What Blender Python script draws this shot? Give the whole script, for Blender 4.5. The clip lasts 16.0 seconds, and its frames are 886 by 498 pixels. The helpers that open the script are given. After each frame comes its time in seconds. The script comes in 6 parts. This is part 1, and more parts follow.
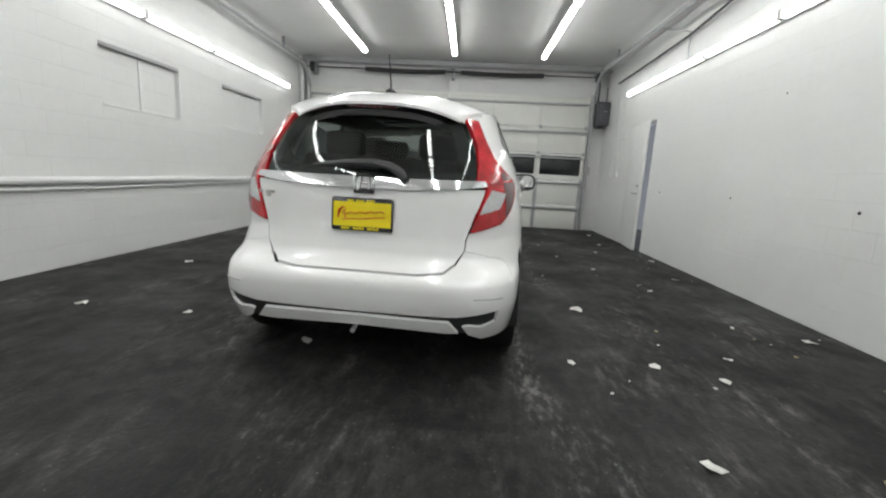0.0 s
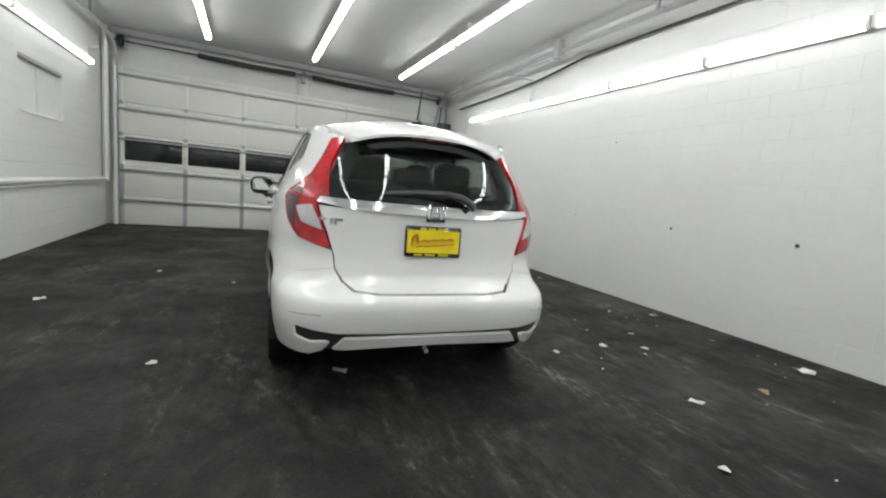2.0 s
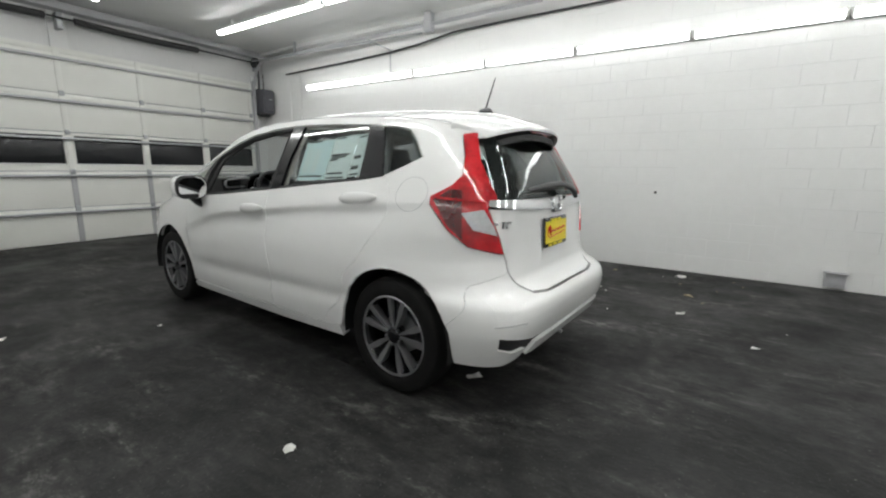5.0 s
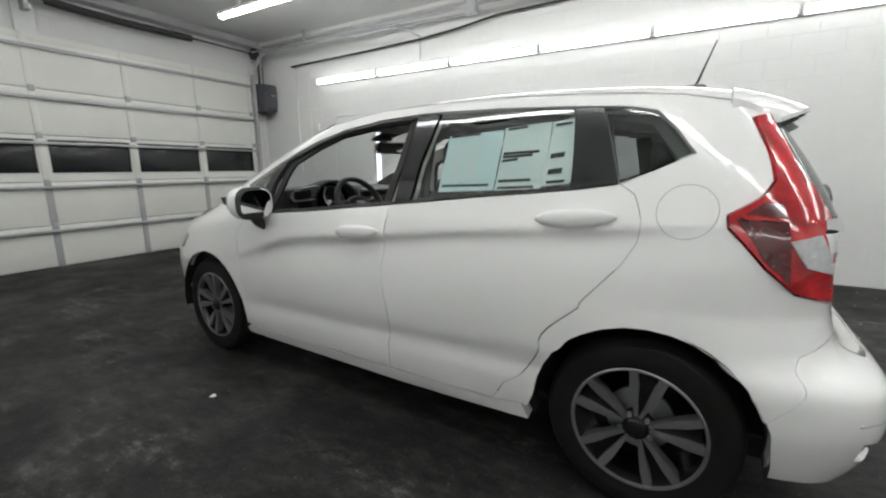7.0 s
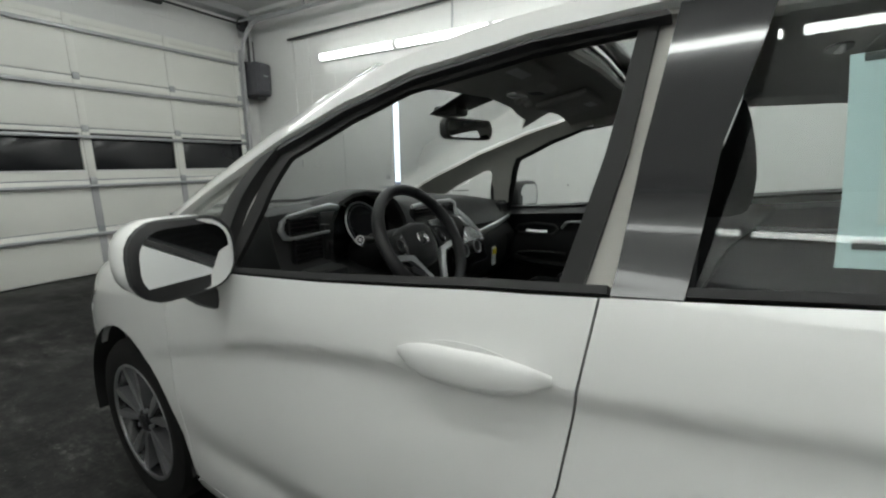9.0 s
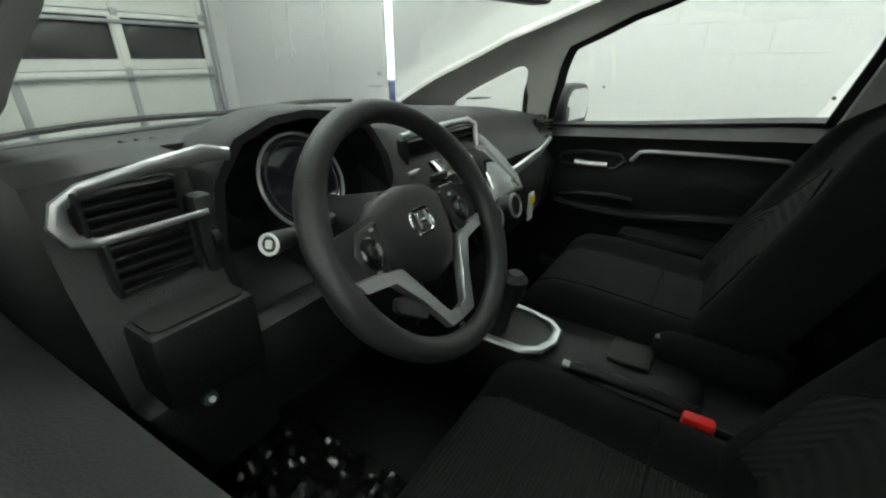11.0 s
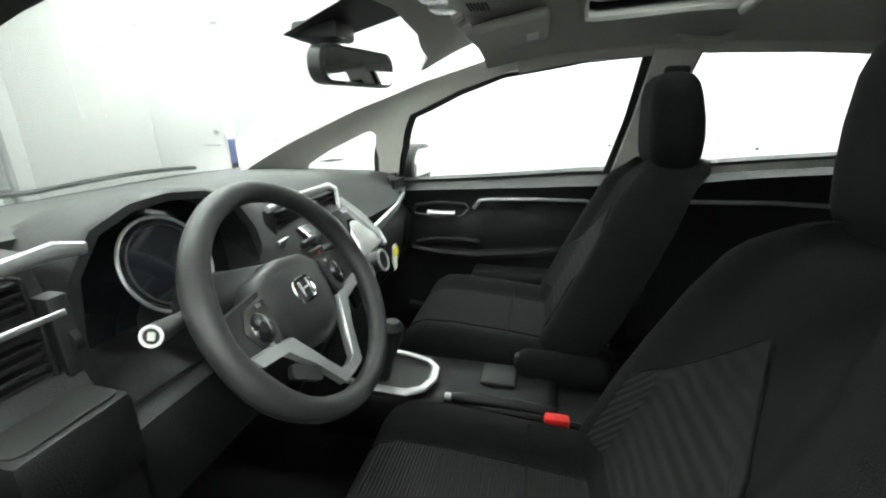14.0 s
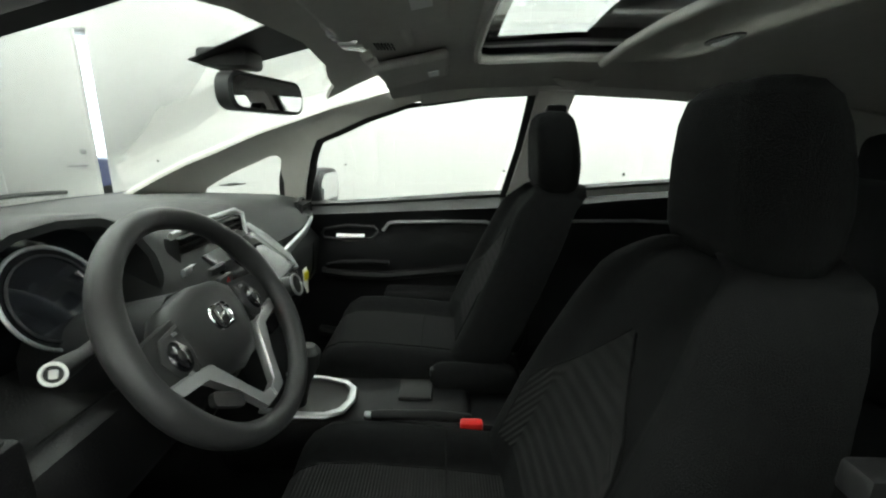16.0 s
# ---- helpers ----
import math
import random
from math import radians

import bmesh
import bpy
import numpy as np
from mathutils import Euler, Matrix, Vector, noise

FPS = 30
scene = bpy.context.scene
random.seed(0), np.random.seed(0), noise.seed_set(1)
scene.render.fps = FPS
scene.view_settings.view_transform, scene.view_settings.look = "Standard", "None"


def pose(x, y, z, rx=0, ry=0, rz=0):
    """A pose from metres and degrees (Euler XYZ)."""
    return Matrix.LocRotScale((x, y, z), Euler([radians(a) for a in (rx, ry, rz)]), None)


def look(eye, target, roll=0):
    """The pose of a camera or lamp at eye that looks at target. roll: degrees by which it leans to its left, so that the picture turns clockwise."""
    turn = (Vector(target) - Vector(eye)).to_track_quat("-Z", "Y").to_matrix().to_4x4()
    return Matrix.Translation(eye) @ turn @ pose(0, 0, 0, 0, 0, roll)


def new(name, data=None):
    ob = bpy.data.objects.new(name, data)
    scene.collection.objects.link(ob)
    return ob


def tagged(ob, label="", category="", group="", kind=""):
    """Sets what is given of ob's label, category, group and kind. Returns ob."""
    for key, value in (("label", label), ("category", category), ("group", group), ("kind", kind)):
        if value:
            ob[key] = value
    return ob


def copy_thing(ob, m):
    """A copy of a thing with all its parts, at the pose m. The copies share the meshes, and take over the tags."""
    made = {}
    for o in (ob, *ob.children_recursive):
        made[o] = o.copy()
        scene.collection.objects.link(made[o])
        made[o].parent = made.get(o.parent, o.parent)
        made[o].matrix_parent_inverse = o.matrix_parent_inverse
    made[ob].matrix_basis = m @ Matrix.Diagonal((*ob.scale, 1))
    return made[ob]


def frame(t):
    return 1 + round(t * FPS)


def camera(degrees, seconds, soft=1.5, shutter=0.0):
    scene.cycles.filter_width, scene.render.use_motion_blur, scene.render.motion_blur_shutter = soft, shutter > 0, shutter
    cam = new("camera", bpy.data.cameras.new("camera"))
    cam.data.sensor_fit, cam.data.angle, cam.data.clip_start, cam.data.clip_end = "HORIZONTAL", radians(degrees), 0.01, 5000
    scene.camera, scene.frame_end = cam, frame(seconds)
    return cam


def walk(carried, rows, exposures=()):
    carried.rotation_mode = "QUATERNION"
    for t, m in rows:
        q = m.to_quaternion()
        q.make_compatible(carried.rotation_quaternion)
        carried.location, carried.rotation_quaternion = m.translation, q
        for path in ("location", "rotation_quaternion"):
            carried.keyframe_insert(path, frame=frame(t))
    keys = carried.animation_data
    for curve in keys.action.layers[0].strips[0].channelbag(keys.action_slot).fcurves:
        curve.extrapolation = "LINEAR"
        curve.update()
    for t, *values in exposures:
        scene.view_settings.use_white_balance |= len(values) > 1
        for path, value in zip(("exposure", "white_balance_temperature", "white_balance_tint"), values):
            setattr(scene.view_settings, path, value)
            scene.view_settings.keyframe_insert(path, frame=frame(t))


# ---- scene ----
cam = camera(92.8, 16.0, soft=2.2, shutter=0.0)
PATH = [
    (0, (0.05, 0.22, 1.031), (-0.057, 2.187, 0.685), 3.1),
    (0.5, (-0.284, 0.097, 1.043), (-0.177, 2.066, 0.712), 5.3),
    (1, (-0.645, 0.086, 1.069), (-0.244, 2.021, 0.761), 6.3),
    (1.5, (-1.016, 0.112, 1.072), (-0.351, 1.975, 0.78), 5.0),
    (2, (-1.377, 0.237, 1.08), (-0.534, 2.032, 0.817), 5.2),
    (2.5, (-1.754, 0.34, 1.082), (-0.691, 2.013, 0.817), 3.8),
    (3, (-2.027, 0.549, 1.079), (-0.744, 2.06, 0.814), 3.9),
    (3.5, (-2.295, 0.795, 1.084), (-0.87, 2.173, 0.82), 3.5),
    (3.7, (-2.416, 0.89, 1.098), (-0.93, 2.2, 0.819), 3.3),
    (5.8, (-2.832, 1.992, 1.153), (-1.158, 3.019, 0.774), 0.9),
    (6, (-2.823, 2.122, 1.147), (-1.149, 3.151, 0.775), 1.8),
    (6.5, (-2.808, 2.461, 1.159), (-1.078, 3.389, 0.776), 0.0),
    (7, (-2.656, 2.78, 1.162), (-0.948, 3.752, 0.79), -0.5),
    (7.5, (-2.494, 3.121, 1.166), (-0.77, 4.086, 0.853), -0.5),
    (8, (-2.305, 3.395, 1.173), (-0.557, 4.297, 0.812), -2.0),
    (8.2, (-2.177, 3.492, 1.172), (-0.452, 4.45, 0.841), -1.3),
    (10.3, (-1.268, 4.109, 1.201), (0.428, 4.98, 0.597), 0.9),
    (10.5, (-1.22, 4.142, 1.193), (0.459, 4.989, 0.512), -0.0),
    (11, (-1.142, 4.17, 1.171), (0.442, 5.069, 0.345), -0.0),
    (11.5, (-1.093, 4.18, 1.155), (0.403, 5.154, 0.253), 0.1),
    (12, (-1.088, 4.17, 1.156), (0.387, 5.169, 0.247), 0.2),
    (12.5, (-1.087, 4.161, 1.16), (0.414, 5.163, 0.298), -0.2),
    (13, (-1.115, 4.154, 1.181), (0.525, 4.99, 0.398), -0.8),
    (13.5, (-1.172, 4.154, 1.208), (0.621, 4.71, 0.515), -0.9),
    (14, (-1.215, 4.165, 1.216), (0.659, 4.485, 0.594), -0.2),
    (14.5, (-1.239, 4.179, 1.219), (0.672, 4.316, 0.647), 1.1),
    (15, (-1.256, 4.18, 1.221), (0.672, 4.213, 0.688), 0.7),
    (15.5, (-1.266, 4.181, 1.224), (0.665, 4.12, 0.706), 0.9),
    (16, (-1.27, 4.178, 1.227), (0.658, 4.059, 0.711), 1.4),
]

EXPOSURES = [(0.0, 0.0, 6500, 10), (6.0, 0.0, 6500, 10), (8.2, -0.1, 6500, 10), (10.3, -0.2, 6500, -3), (10.8, 0.5, 6500, -3), (11.3, 1.2, 6450, 0),
             (11.8, 2.0, 6350, 3), (12.5, 2.45, 6350, 3), (13.2, 2.5, 6350, 3), (14.0, 2.1, 6500, 1), (15.0, 1.62, 6600, -2), (16.0, 1.3, 6650, -1)]
walk(cam, [(t, look(eye, target, roll)) for t, eye, target, roll in PATH], EXPOSURES)

# ---- world: a closed room, next to no light from outside ----
world = bpy.data.worlds.new("world")
world.use_nodes = True
scene.world = world
world.node_tree.nodes["Background"].inputs[0].default_value = (0.75, 0.8, 0.9, 1)
world.node_tree.nodes["Background"].inputs[1].default_value = 0.25
TUBE_STRENGTH = 22

# ---- materials ----


def mat(name, colour, rough=0.5, metal=0.0, second=None, scale=6.0, amount=0.5, bump=0.0, bump_scale=60.0, coat=0.0, emit=0.0, spec=0.5, rough_var=0.0, stretch=(1, 1, 1), fine=0.0):
    """A surface with colour variation at two scales, relief and gloss variation."""
    m = bpy.data.materials.new(name)
    m.use_nodes = True
    nt = m.node_tree
    b = nt.nodes["Principled BSDF"]
    b.inputs["Base Color"].default_value = (*colour, 1)
    b.inputs["Roughness"].default_value = rough
    b.inputs["Metallic"].default_value = metal
    b.inputs["Coat Weight"].default_value = coat
    b.inputs["Coat Roughness"].default_value = 0.03
    b.inputs["Specular IOR Level"].default_value = spec
    if emit:
        b.inputs["Emission Color"].default_value = (*colour, 1)
        b.inputs["Emission Strength"].default_value = emit
    tc = nt.nodes.new("ShaderNodeTexCoord")
    mp = nt.nodes.new("ShaderNodeMapping")
    mp.inputs["Scale"].default_value = stretch
    nt.links.new(tc.outputs["Object"], mp.inputs["Vector"])
    if second:
        n1 = nt.nodes.new("ShaderNodeTexNoise")
        n1.inputs["Scale"].default_value = scale
        n1.inputs["Detail"].default_value = 8
        n1.inputs["Roughness"].default_value = 0.62
        nt.links.new(mp.outputs[0], n1.inputs["Vector"])
        ramp = nt.nodes.new("ShaderNodeValToRGB")
        ramp.color_ramp.elements[0].position = 0.5 - amount / 2
        ramp.color_ramp.elements[1].position = 0.5 + amount / 2
        ramp.color_ramp.elements[0].color = (*colour, 1)
        ramp.color_ramp.elements[1].color = (*second, 1)
        nt.links.new(n1.outputs["Fac"], ramp.inputs["Fac"])
        out = ramp.outputs["Color"]
        if fine:
            n3 = nt.nodes.new("ShaderNodeTexNoise")
            n3.inputs["Scale"].default_value = scale * 14
            n3.inputs["Detail"].default_value = 6
            nt.links.new(mp.outputs[0], n3.inputs["Vector"])
            mixer = nt.nodes.new("ShaderNodeMixRGB")
            mixer.blend_type = "OVERLAY"
            mixer.inputs["Fac"].default_value = fine
            nt.links.new(out, mixer.inputs[1])
            nt.links.new(n3.outputs["Fac"], mixer.inputs[2])
            out = mixer.outputs[0]
        nt.links.new(out, b.inputs["Base Color"])
        if rough_var:
            mr = nt.nodes.new("ShaderNodeMapRange")
            mr.inputs["From Min"].default_value, mr.inputs["From Max"].default_value = 0.3, 0.7
            mr.inputs["To Min"].default_value, mr.inputs["To Max"].default_value = rough - rough_var, rough + rough_var
            nt.links.new(n1.outputs["Fac"], mr.inputs["Value"])
            nt.links.new(mr.outputs[0], b.inputs["Roughness"])
    if bump:
        n2 = nt.nodes.new("ShaderNodeTexNoise")
        n2.inputs["Scale"].default_value = bump_scale
        n2.inputs["Detail"].default_value = 5
        nt.links.new(mp.outputs[0], n2.inputs["Vector"])
        bp = nt.nodes.new("ShaderNodeBump")
        bp.inputs["Strength"].default_value = bump
        bp.inputs["Distance"].default_value = 0.004
        nt.links.new(n2.outputs["Fac"], bp.inputs["Height"])
        nt.links.new(bp.outputs[0], b.inputs["Normal"])
    return m


def glass_mat(name, tint, rough=0.0):
    """Thin pane: clear with a tint, and a mirror's gloss at grazing angles."""
    m = bpy.data.materials.new(name)
    m.use_nodes = True
    nt = m.node_tree
    nt.nodes.clear()
    out = nt.nodes.new("ShaderNodeOutputMaterial")
    mx = nt.nodes.new("ShaderNodeMixShader")
    tr = nt.nodes.new("ShaderNodeBsdfTransparent")
    gl = nt.nodes.new("ShaderNodeBsdfGlossy")
    lw = nt.nodes.new("ShaderNodeLayerWeight")
    pw = nt.nodes.new("ShaderNodeMath")
    pw.operation = "POWER"
    pw.inputs[1].default_value = 5.0
    sc = nt.nodes.new("ShaderNodeMath")
    sc.operation = "MULTIPLY_ADD"
    sc.inputs[1].default_value, sc.inputs[2].default_value = 0.94, 0.05
    nt.links.new(lw.outputs["Facing"], pw.inputs[0])
    nt.links.new(pw.outputs[0], sc.inputs[0])
    tr.inputs[0].default_value = (*tint, 1)
    gl.inputs["Roughness"].default_value = rough
    nt.links.new(sc.outputs[0], mx.inputs[0])
    nt.links.new(tr.outputs[0], mx.inputs[1])
    nt.links.new(gl.outputs[0], mx.inputs[2])
    nt.links.new(mx.outputs[0], out.inputs[0])
    return m


def block_wall_mat(name, colour, second, rough, axis):
    """Painted concrete blocks, 400 x 200 mm, the joints nearly filled with paint."""
    m = mat(name, colour, rough, second=second, scale=0.9, amount=0.7, fine=0.06)
    nt = m.node_tree
    b = nt.nodes["Principled BSDF"]
    tc = nt.nodes.new("ShaderNodeTexCoord")
    sep = nt.nodes.new("ShaderNodeSeparateXYZ")
    com = nt.nodes.new("ShaderNodeCombineXYZ")
    nt.links.new(tc.outputs["Object"], sep.inputs[0])
    nt.links.new(sep.outputs[axis], com.inputs[0])
    nt.links.new(sep.outputs[2], com.inputs[1])
    br = nt.nodes.new("ShaderNodeTexBrick")
    br.inputs["Scale"].default_value = 1.0
    br.inputs["Brick Width"].default_value = 0.4
    br.inputs["Row Height"].default_value = 0.2
    br.inputs["Mortar Size"].default_value = 0.004
    br.inputs["Mortar Smooth"].default_value = 0.6
    br.inputs["Color1"].default_value = (1, 1, 1, 1)
    br.inputs["Color2"].default_value = (0.9, 0.9, 0.9, 1)
    br.inputs["Mortar"].default_value = (0, 0, 0, 1)
    nt.links.new(com.outputs[0], br.inputs["Vector"])
    ns = nt.nodes.new("ShaderNodeTexNoise")
    ns.inputs["Scale"].default_value = 35
    ns.inputs["Detail"].default_value = 6
    nt.links.new(tc.outputs["Object"], ns.inputs["Vector"])
    patch = nt.nodes.new("ShaderNodeTexNoise")
    patch.inputs["Scale"].default_value = 0.8
    nt.links.new(tc.outputs["Object"], patch.inputs["Vector"])
    mul = nt.nodes.new("ShaderNodeMath")
    mul.operation = "MULTIPLY"
    nt.links.new(br.outputs["Color"], mul.inputs[0])
    nt.links.new(patch.outputs["Fac"], mul.inputs[1])
    ad = nt.nodes.new("ShaderNodeMath")
    ad.operation = "MULTIPLY_ADD"
    ad.inputs[1].default_value = 0.22
    nt.links.new(ns.outputs["Fac"], ad.inputs[0])
    nt.links.new(mul.outputs[0], ad.inputs[2])
    bp = nt.nodes.new("ShaderNodeBump")
    bp.inputs["Strength"].default_value = 0.75
    bp.inputs["Distance"].default_value = 0.006
    nt.links.new(ad.outputs[0], bp.inputs["Height"])
    nt.links.new(bp.outputs[0], b.inputs["Normal"])
    return m


WALL_X = block_wall_mat("painted_block_side", (0.70, 0.70, 0.69), (0.64, 0.64, 0.63), 0.55, 1)
WALL_Y = block_wall_mat("painted_block_end", (0.70, 0.70, 0.69), (0.64, 0.64, 0.63), 0.55, 0)
CEIL = mat("ceiling_paint", (0.62, 0.62, 0.61), 0.6, second=(0.55, 0.55, 0.54), scale=1.2, amount=0.6, bump=0.15, bump_scale=20)
FLOOR = mat("worn_dark_floor", (0.003, 0.003, 0.0035), 0.6, bump=0.6, bump_scale=45, spec=0.3)
_nt = FLOOR.node_tree
_tc = _nt.nodes.new("ShaderNodeTexCoord")


def floor_noise(scale, detail, lo, hi, stretch=(1, 1, 1), turn=0.0, twist=0.0):
    mp = _nt.nodes.new("ShaderNodeMapping")
    mp.inputs["Scale"].default_value = stretch
    mp.inputs["Rotation"].default_value = (0, 0, radians(turn))
    n = _nt.nodes.new("ShaderNodeTexNoise")
    n.inputs["Scale"].default_value, n.inputs["Detail"].default_value, n.inputs["Roughness"].default_value = scale, detail, 0.68
    n.inputs["Distortion"].default_value = twist
    r = _nt.nodes.new("ShaderNodeMapRange")
    r.inputs["From Min"].default_value, r.inputs["From Max"].default_value = lo, hi
    _nt.links.new(_tc.outputs["Object"], mp.inputs[0])
    _nt.links.new(mp.outputs[0], n.inputs["Vector"])
    _nt.links.new(n.outputs["Fac"], r.inputs["Value"])
    return r.outputs[0]


def floor_mix(a, b, mode):
    m = _nt.nodes.new("ShaderNodeMath")
    m.operation = mode
    _nt.links.new(a, m.inputs[0])
    _nt.links.new(b, m.inputs[1])
    m.use_clamp = True
    return m.outputs[0]


_wear = floor_mix(floor_noise(1.3, 10, 0.42, 0.76, twist=0.8), floor_noise(13, 9, 0.40, 0.62, (1, 0.4, 1), 25), "MULTIPLY")
_streak = floor_mix(floor_noise(2.2, 9, 0.51, 0.72, (1, 0.22, 1), -62), floor_noise(26, 7, 0.44, 0.60, (1, 0.5, 1), -62), "MULTIPLY")
_sum = floor_mix(_wear, _streak, "ADD")
_speck = floor_mix(_sum, floor_noise(60, 6, 0.60, 0.74), "ADD")
_rp = _nt.nodes.new("ShaderNodeValToRGB")
_rp.color_ramp.elements[0].color = (0.0060, 0.0059, 0.0060, 1)
_rp.color_ramp.elements[1].color = (0.150, 0.146, 0.138, 1)
_e = _rp.color_ramp.elements.new(0.35)
_e.color = (0.030, 0.0293, 0.028, 1)
_nt.links.new(_speck, _rp.inputs[0])
_nt.links.new(_rp.outputs[0], _nt.nodes["Principled BSDF"].inputs["Base Color"])
_rr = _nt.nodes.new("ShaderNodeMapRange")
_rr.inputs["To Min"].default_value, _rr.inputs["To Max"].default_value = 0.46, 0.85
_nt.links.new(floor_noise(0.9, 6, 0.35, 0.65), _rr.inputs["Value"])
_nt.links.new(_rr.outputs[0], _nt.nodes["Principled BSDF"].inputs["Roughness"])
DOOR_PAINT = mat("door_panel_paint", (0.76, 0.76, 0.72), 0.45, second=(0.68, 0.68, 0.64), scale=1.3, amount=0.6, bump=0.08, bump_scale=30)
STEEL = mat("galvanised_steel", (0.45, 0.46, 0.47), 0.42, metal=0.8, second=(0.33, 0.34, 0.35), scale=9, amount=0.5)
GREY_PAINT = mat("grey_paint", (0.42, 0.42, 0.43), 0.5, second=(0.34, 0.34, 0.35), scale=5, amount=0.5)
DARK_STEEL = mat("dark_spring_steel", (0.035, 0.035, 0.038), 0.5, metal=0.5, second=(0.06, 0.06, 0.06), scale=20)
DARK_PANE = mat("dark_pane", (0.012, 0.013, 0.015), 0.12, second=(0.02, 0.02, 0.022), scale=2)
WHITE_TRIM = mat("white_trim", (0.74, 0.74, 0.73), 0.5, second=(0.66, 0.66, 0.65), scale=4, amount=0.6)
TUBE = mat("lit_tube", (0.98, 1.0, 0.985), 0.4, emit=TUBE_STRENGTH)
WALL_TUBE = mat("lit_wall_tube", (0.98, 1.0, 0.985), 0.4, emit=TUBE_STRENGTH * 0.31)
PAPER = mat("scrap_paper", (0.75, 0.75, 0.72), 0.8, second=(0.55, 0.54, 0.5), scale=30)
LEAF = mat("dry_leaf", (0.38, 0.32, 0.2), 0.8, second=(0.25, 0.2, 0.12), scale=30)
CAR_WHITE = mat("white_car_paint", (0.82, 0.82, 0.81), 0.28, coat=1.0, second=(0.785, 0.785, 0.775), scale=3)
BLACK_GLOSS = mat("gloss_black_trim", (0.012, 0.012, 0.014), 0.12, coat=0.6)
BLACK_TRIM = mat("black_plastic_trim", (0.018, 0.018, 0.019), 0.45, second=(0.026, 0.026, 0.027), scale=25, bump=0.1, bump_scale=300)
RUBBER = mat("tyre_rubber", (0.006, 0.006, 0.006), 0.8, second=(0.010, 0.0095, 0.009), scale=18, spec=0.2, bump=0.25, bump_scale=120)
SEAL = mat("rubber_seal", (0.01, 0.01, 0.01), 0.6)
CHROME = mat("chrome", (0.82, 0.83, 0.84), 0.08, metal=1.0)
RIM_CUT = mat("machined_alloy", (0.40, 0.40, 0.41), 0.34, metal=0.85, second=(0.33, 0.33, 0.34), scale=40)
RIM_BLACK = mat("rim_black_paint", (0.006, 0.006, 0.007), 0.25, coat=0.25)
RED_LENS = mat("red_lens", (0.62, 0.014, 0.022), 0.12, coat=0.8, second=(0.30, 0.006, 0.010), scale=11, amount=0.25)
DARK_RED = mat("deep_red_lens", (0.10, 0.003, 0.006), 0.1, coat=1.0, second=(0.06, 0.002, 0.004), scale=20)
CLEAR_LENS = mat("clear_lens", (0.62, 0.62, 0.63), 0.15, coat=1.0, second=(0.45, 0.45, 0.46), scale=60, bump=0.5, bump_scale=140)
YELLOW = mat("plate_yellow", (0.80, 0.66, 0.01), 0.35)
PLATE_RED = mat("plate_red", (0.55, 0.02, 0.02), 0.4)
GLASS = glass_mat("clear_glass", (0.955, 0.97, 0.965))
TINT = glass_mat("tinted_glass", (0.58, 0.61, 0.61))
REAR_TINT = glass_mat("rear_tinted_glass", (0.58, 0.62, 0.61))
MIRROR = mat("mirror_silver", (0.86, 0.87, 0.88), 0.02, metal=1.0)
DASH = mat("dash_plastic", (0.013, 0.0135, 0.014), 0.5, second=(0.0165, 0.017, 0.0175), scale=8, bump=0.25, bump_scale=420)
DASH_SOFT = mat("moulded_black_plastic", (0.008, 0.008, 0.009), 0.48, second=(0.011, 0.011, 0.012), scale=10, spec=0.3, bump=0.2, bump_scale=350)
LEATHERETTE = mat("wheel_urethane", (0.021, 0.021, 0.022), 0.42, second=(0.027, 0.027, 0.028), scale=30, bump=0.15, bump_scale=600)
SILVER = mat("satin_silver_trim", (0.55, 0.56, 0.57), 0.30, metal=0.8, second=(0.50, 0.51, 0.52), scale=30)
FABRIC = mat("black_seat_fabric", (0.0058, 0.0060, 0.0064), 0.95, second=(0.0095, 0.0098, 0.0102), scale=60, bump=0.6, bump_scale=700, spec=0.15)
CARPET = mat("black_carpet", (0.008, 0.008, 0.008), 1.0, second=(0.016, 0.016, 0.016), scale=80, bump=0.8, bump_scale=500, spec=0.1)
LINER = mat("grey_headliner", (0.48, 0.47, 0.445), 0.9, second=(0.44, 0.43, 0.405), scale=40, bump=0.2, bump_scale=500, spec=0.2)
PILLAR = mat("grey_pillar_trim", (0.60, 0.585, 0.55), 0.6, second=(0.55, 0.535, 0.50), scale=20, bump=0.15, bump_scale=400)
SCREEN = mat("black_screen", (0.012, 0.013, 0.016), 0.06, coat=1.0)
RED_PLASTIC = mat("red_buckle_plastic", (0.62, 0.02, 0.02), 0.35)
STICKER = mat("sticker_paper", (0.62, 0.72, 0.70), 0.6, second=(0.55, 0.66, 0.65), scale=8)
STICKER_BLUE = mat("sticker_pale_blue", (0.52, 0.69, 0.70), 0.6)
INK = mat("printed_ink", (0.03, 0.04, 0.04), 0.7)
DAY = mat("daylight_beyond", (0.85, 0.90, 1.0), 0.8, emit=2.2)
BLUE_PAINT = mat("deep_blue_paint", (0.02, 0.035, 0.16), 0.3, coat=0.6)
FILM = mat("crumpled_film", (0.012, 0.012, 0.012), 0.26, spec=0.5, coat=0.3)


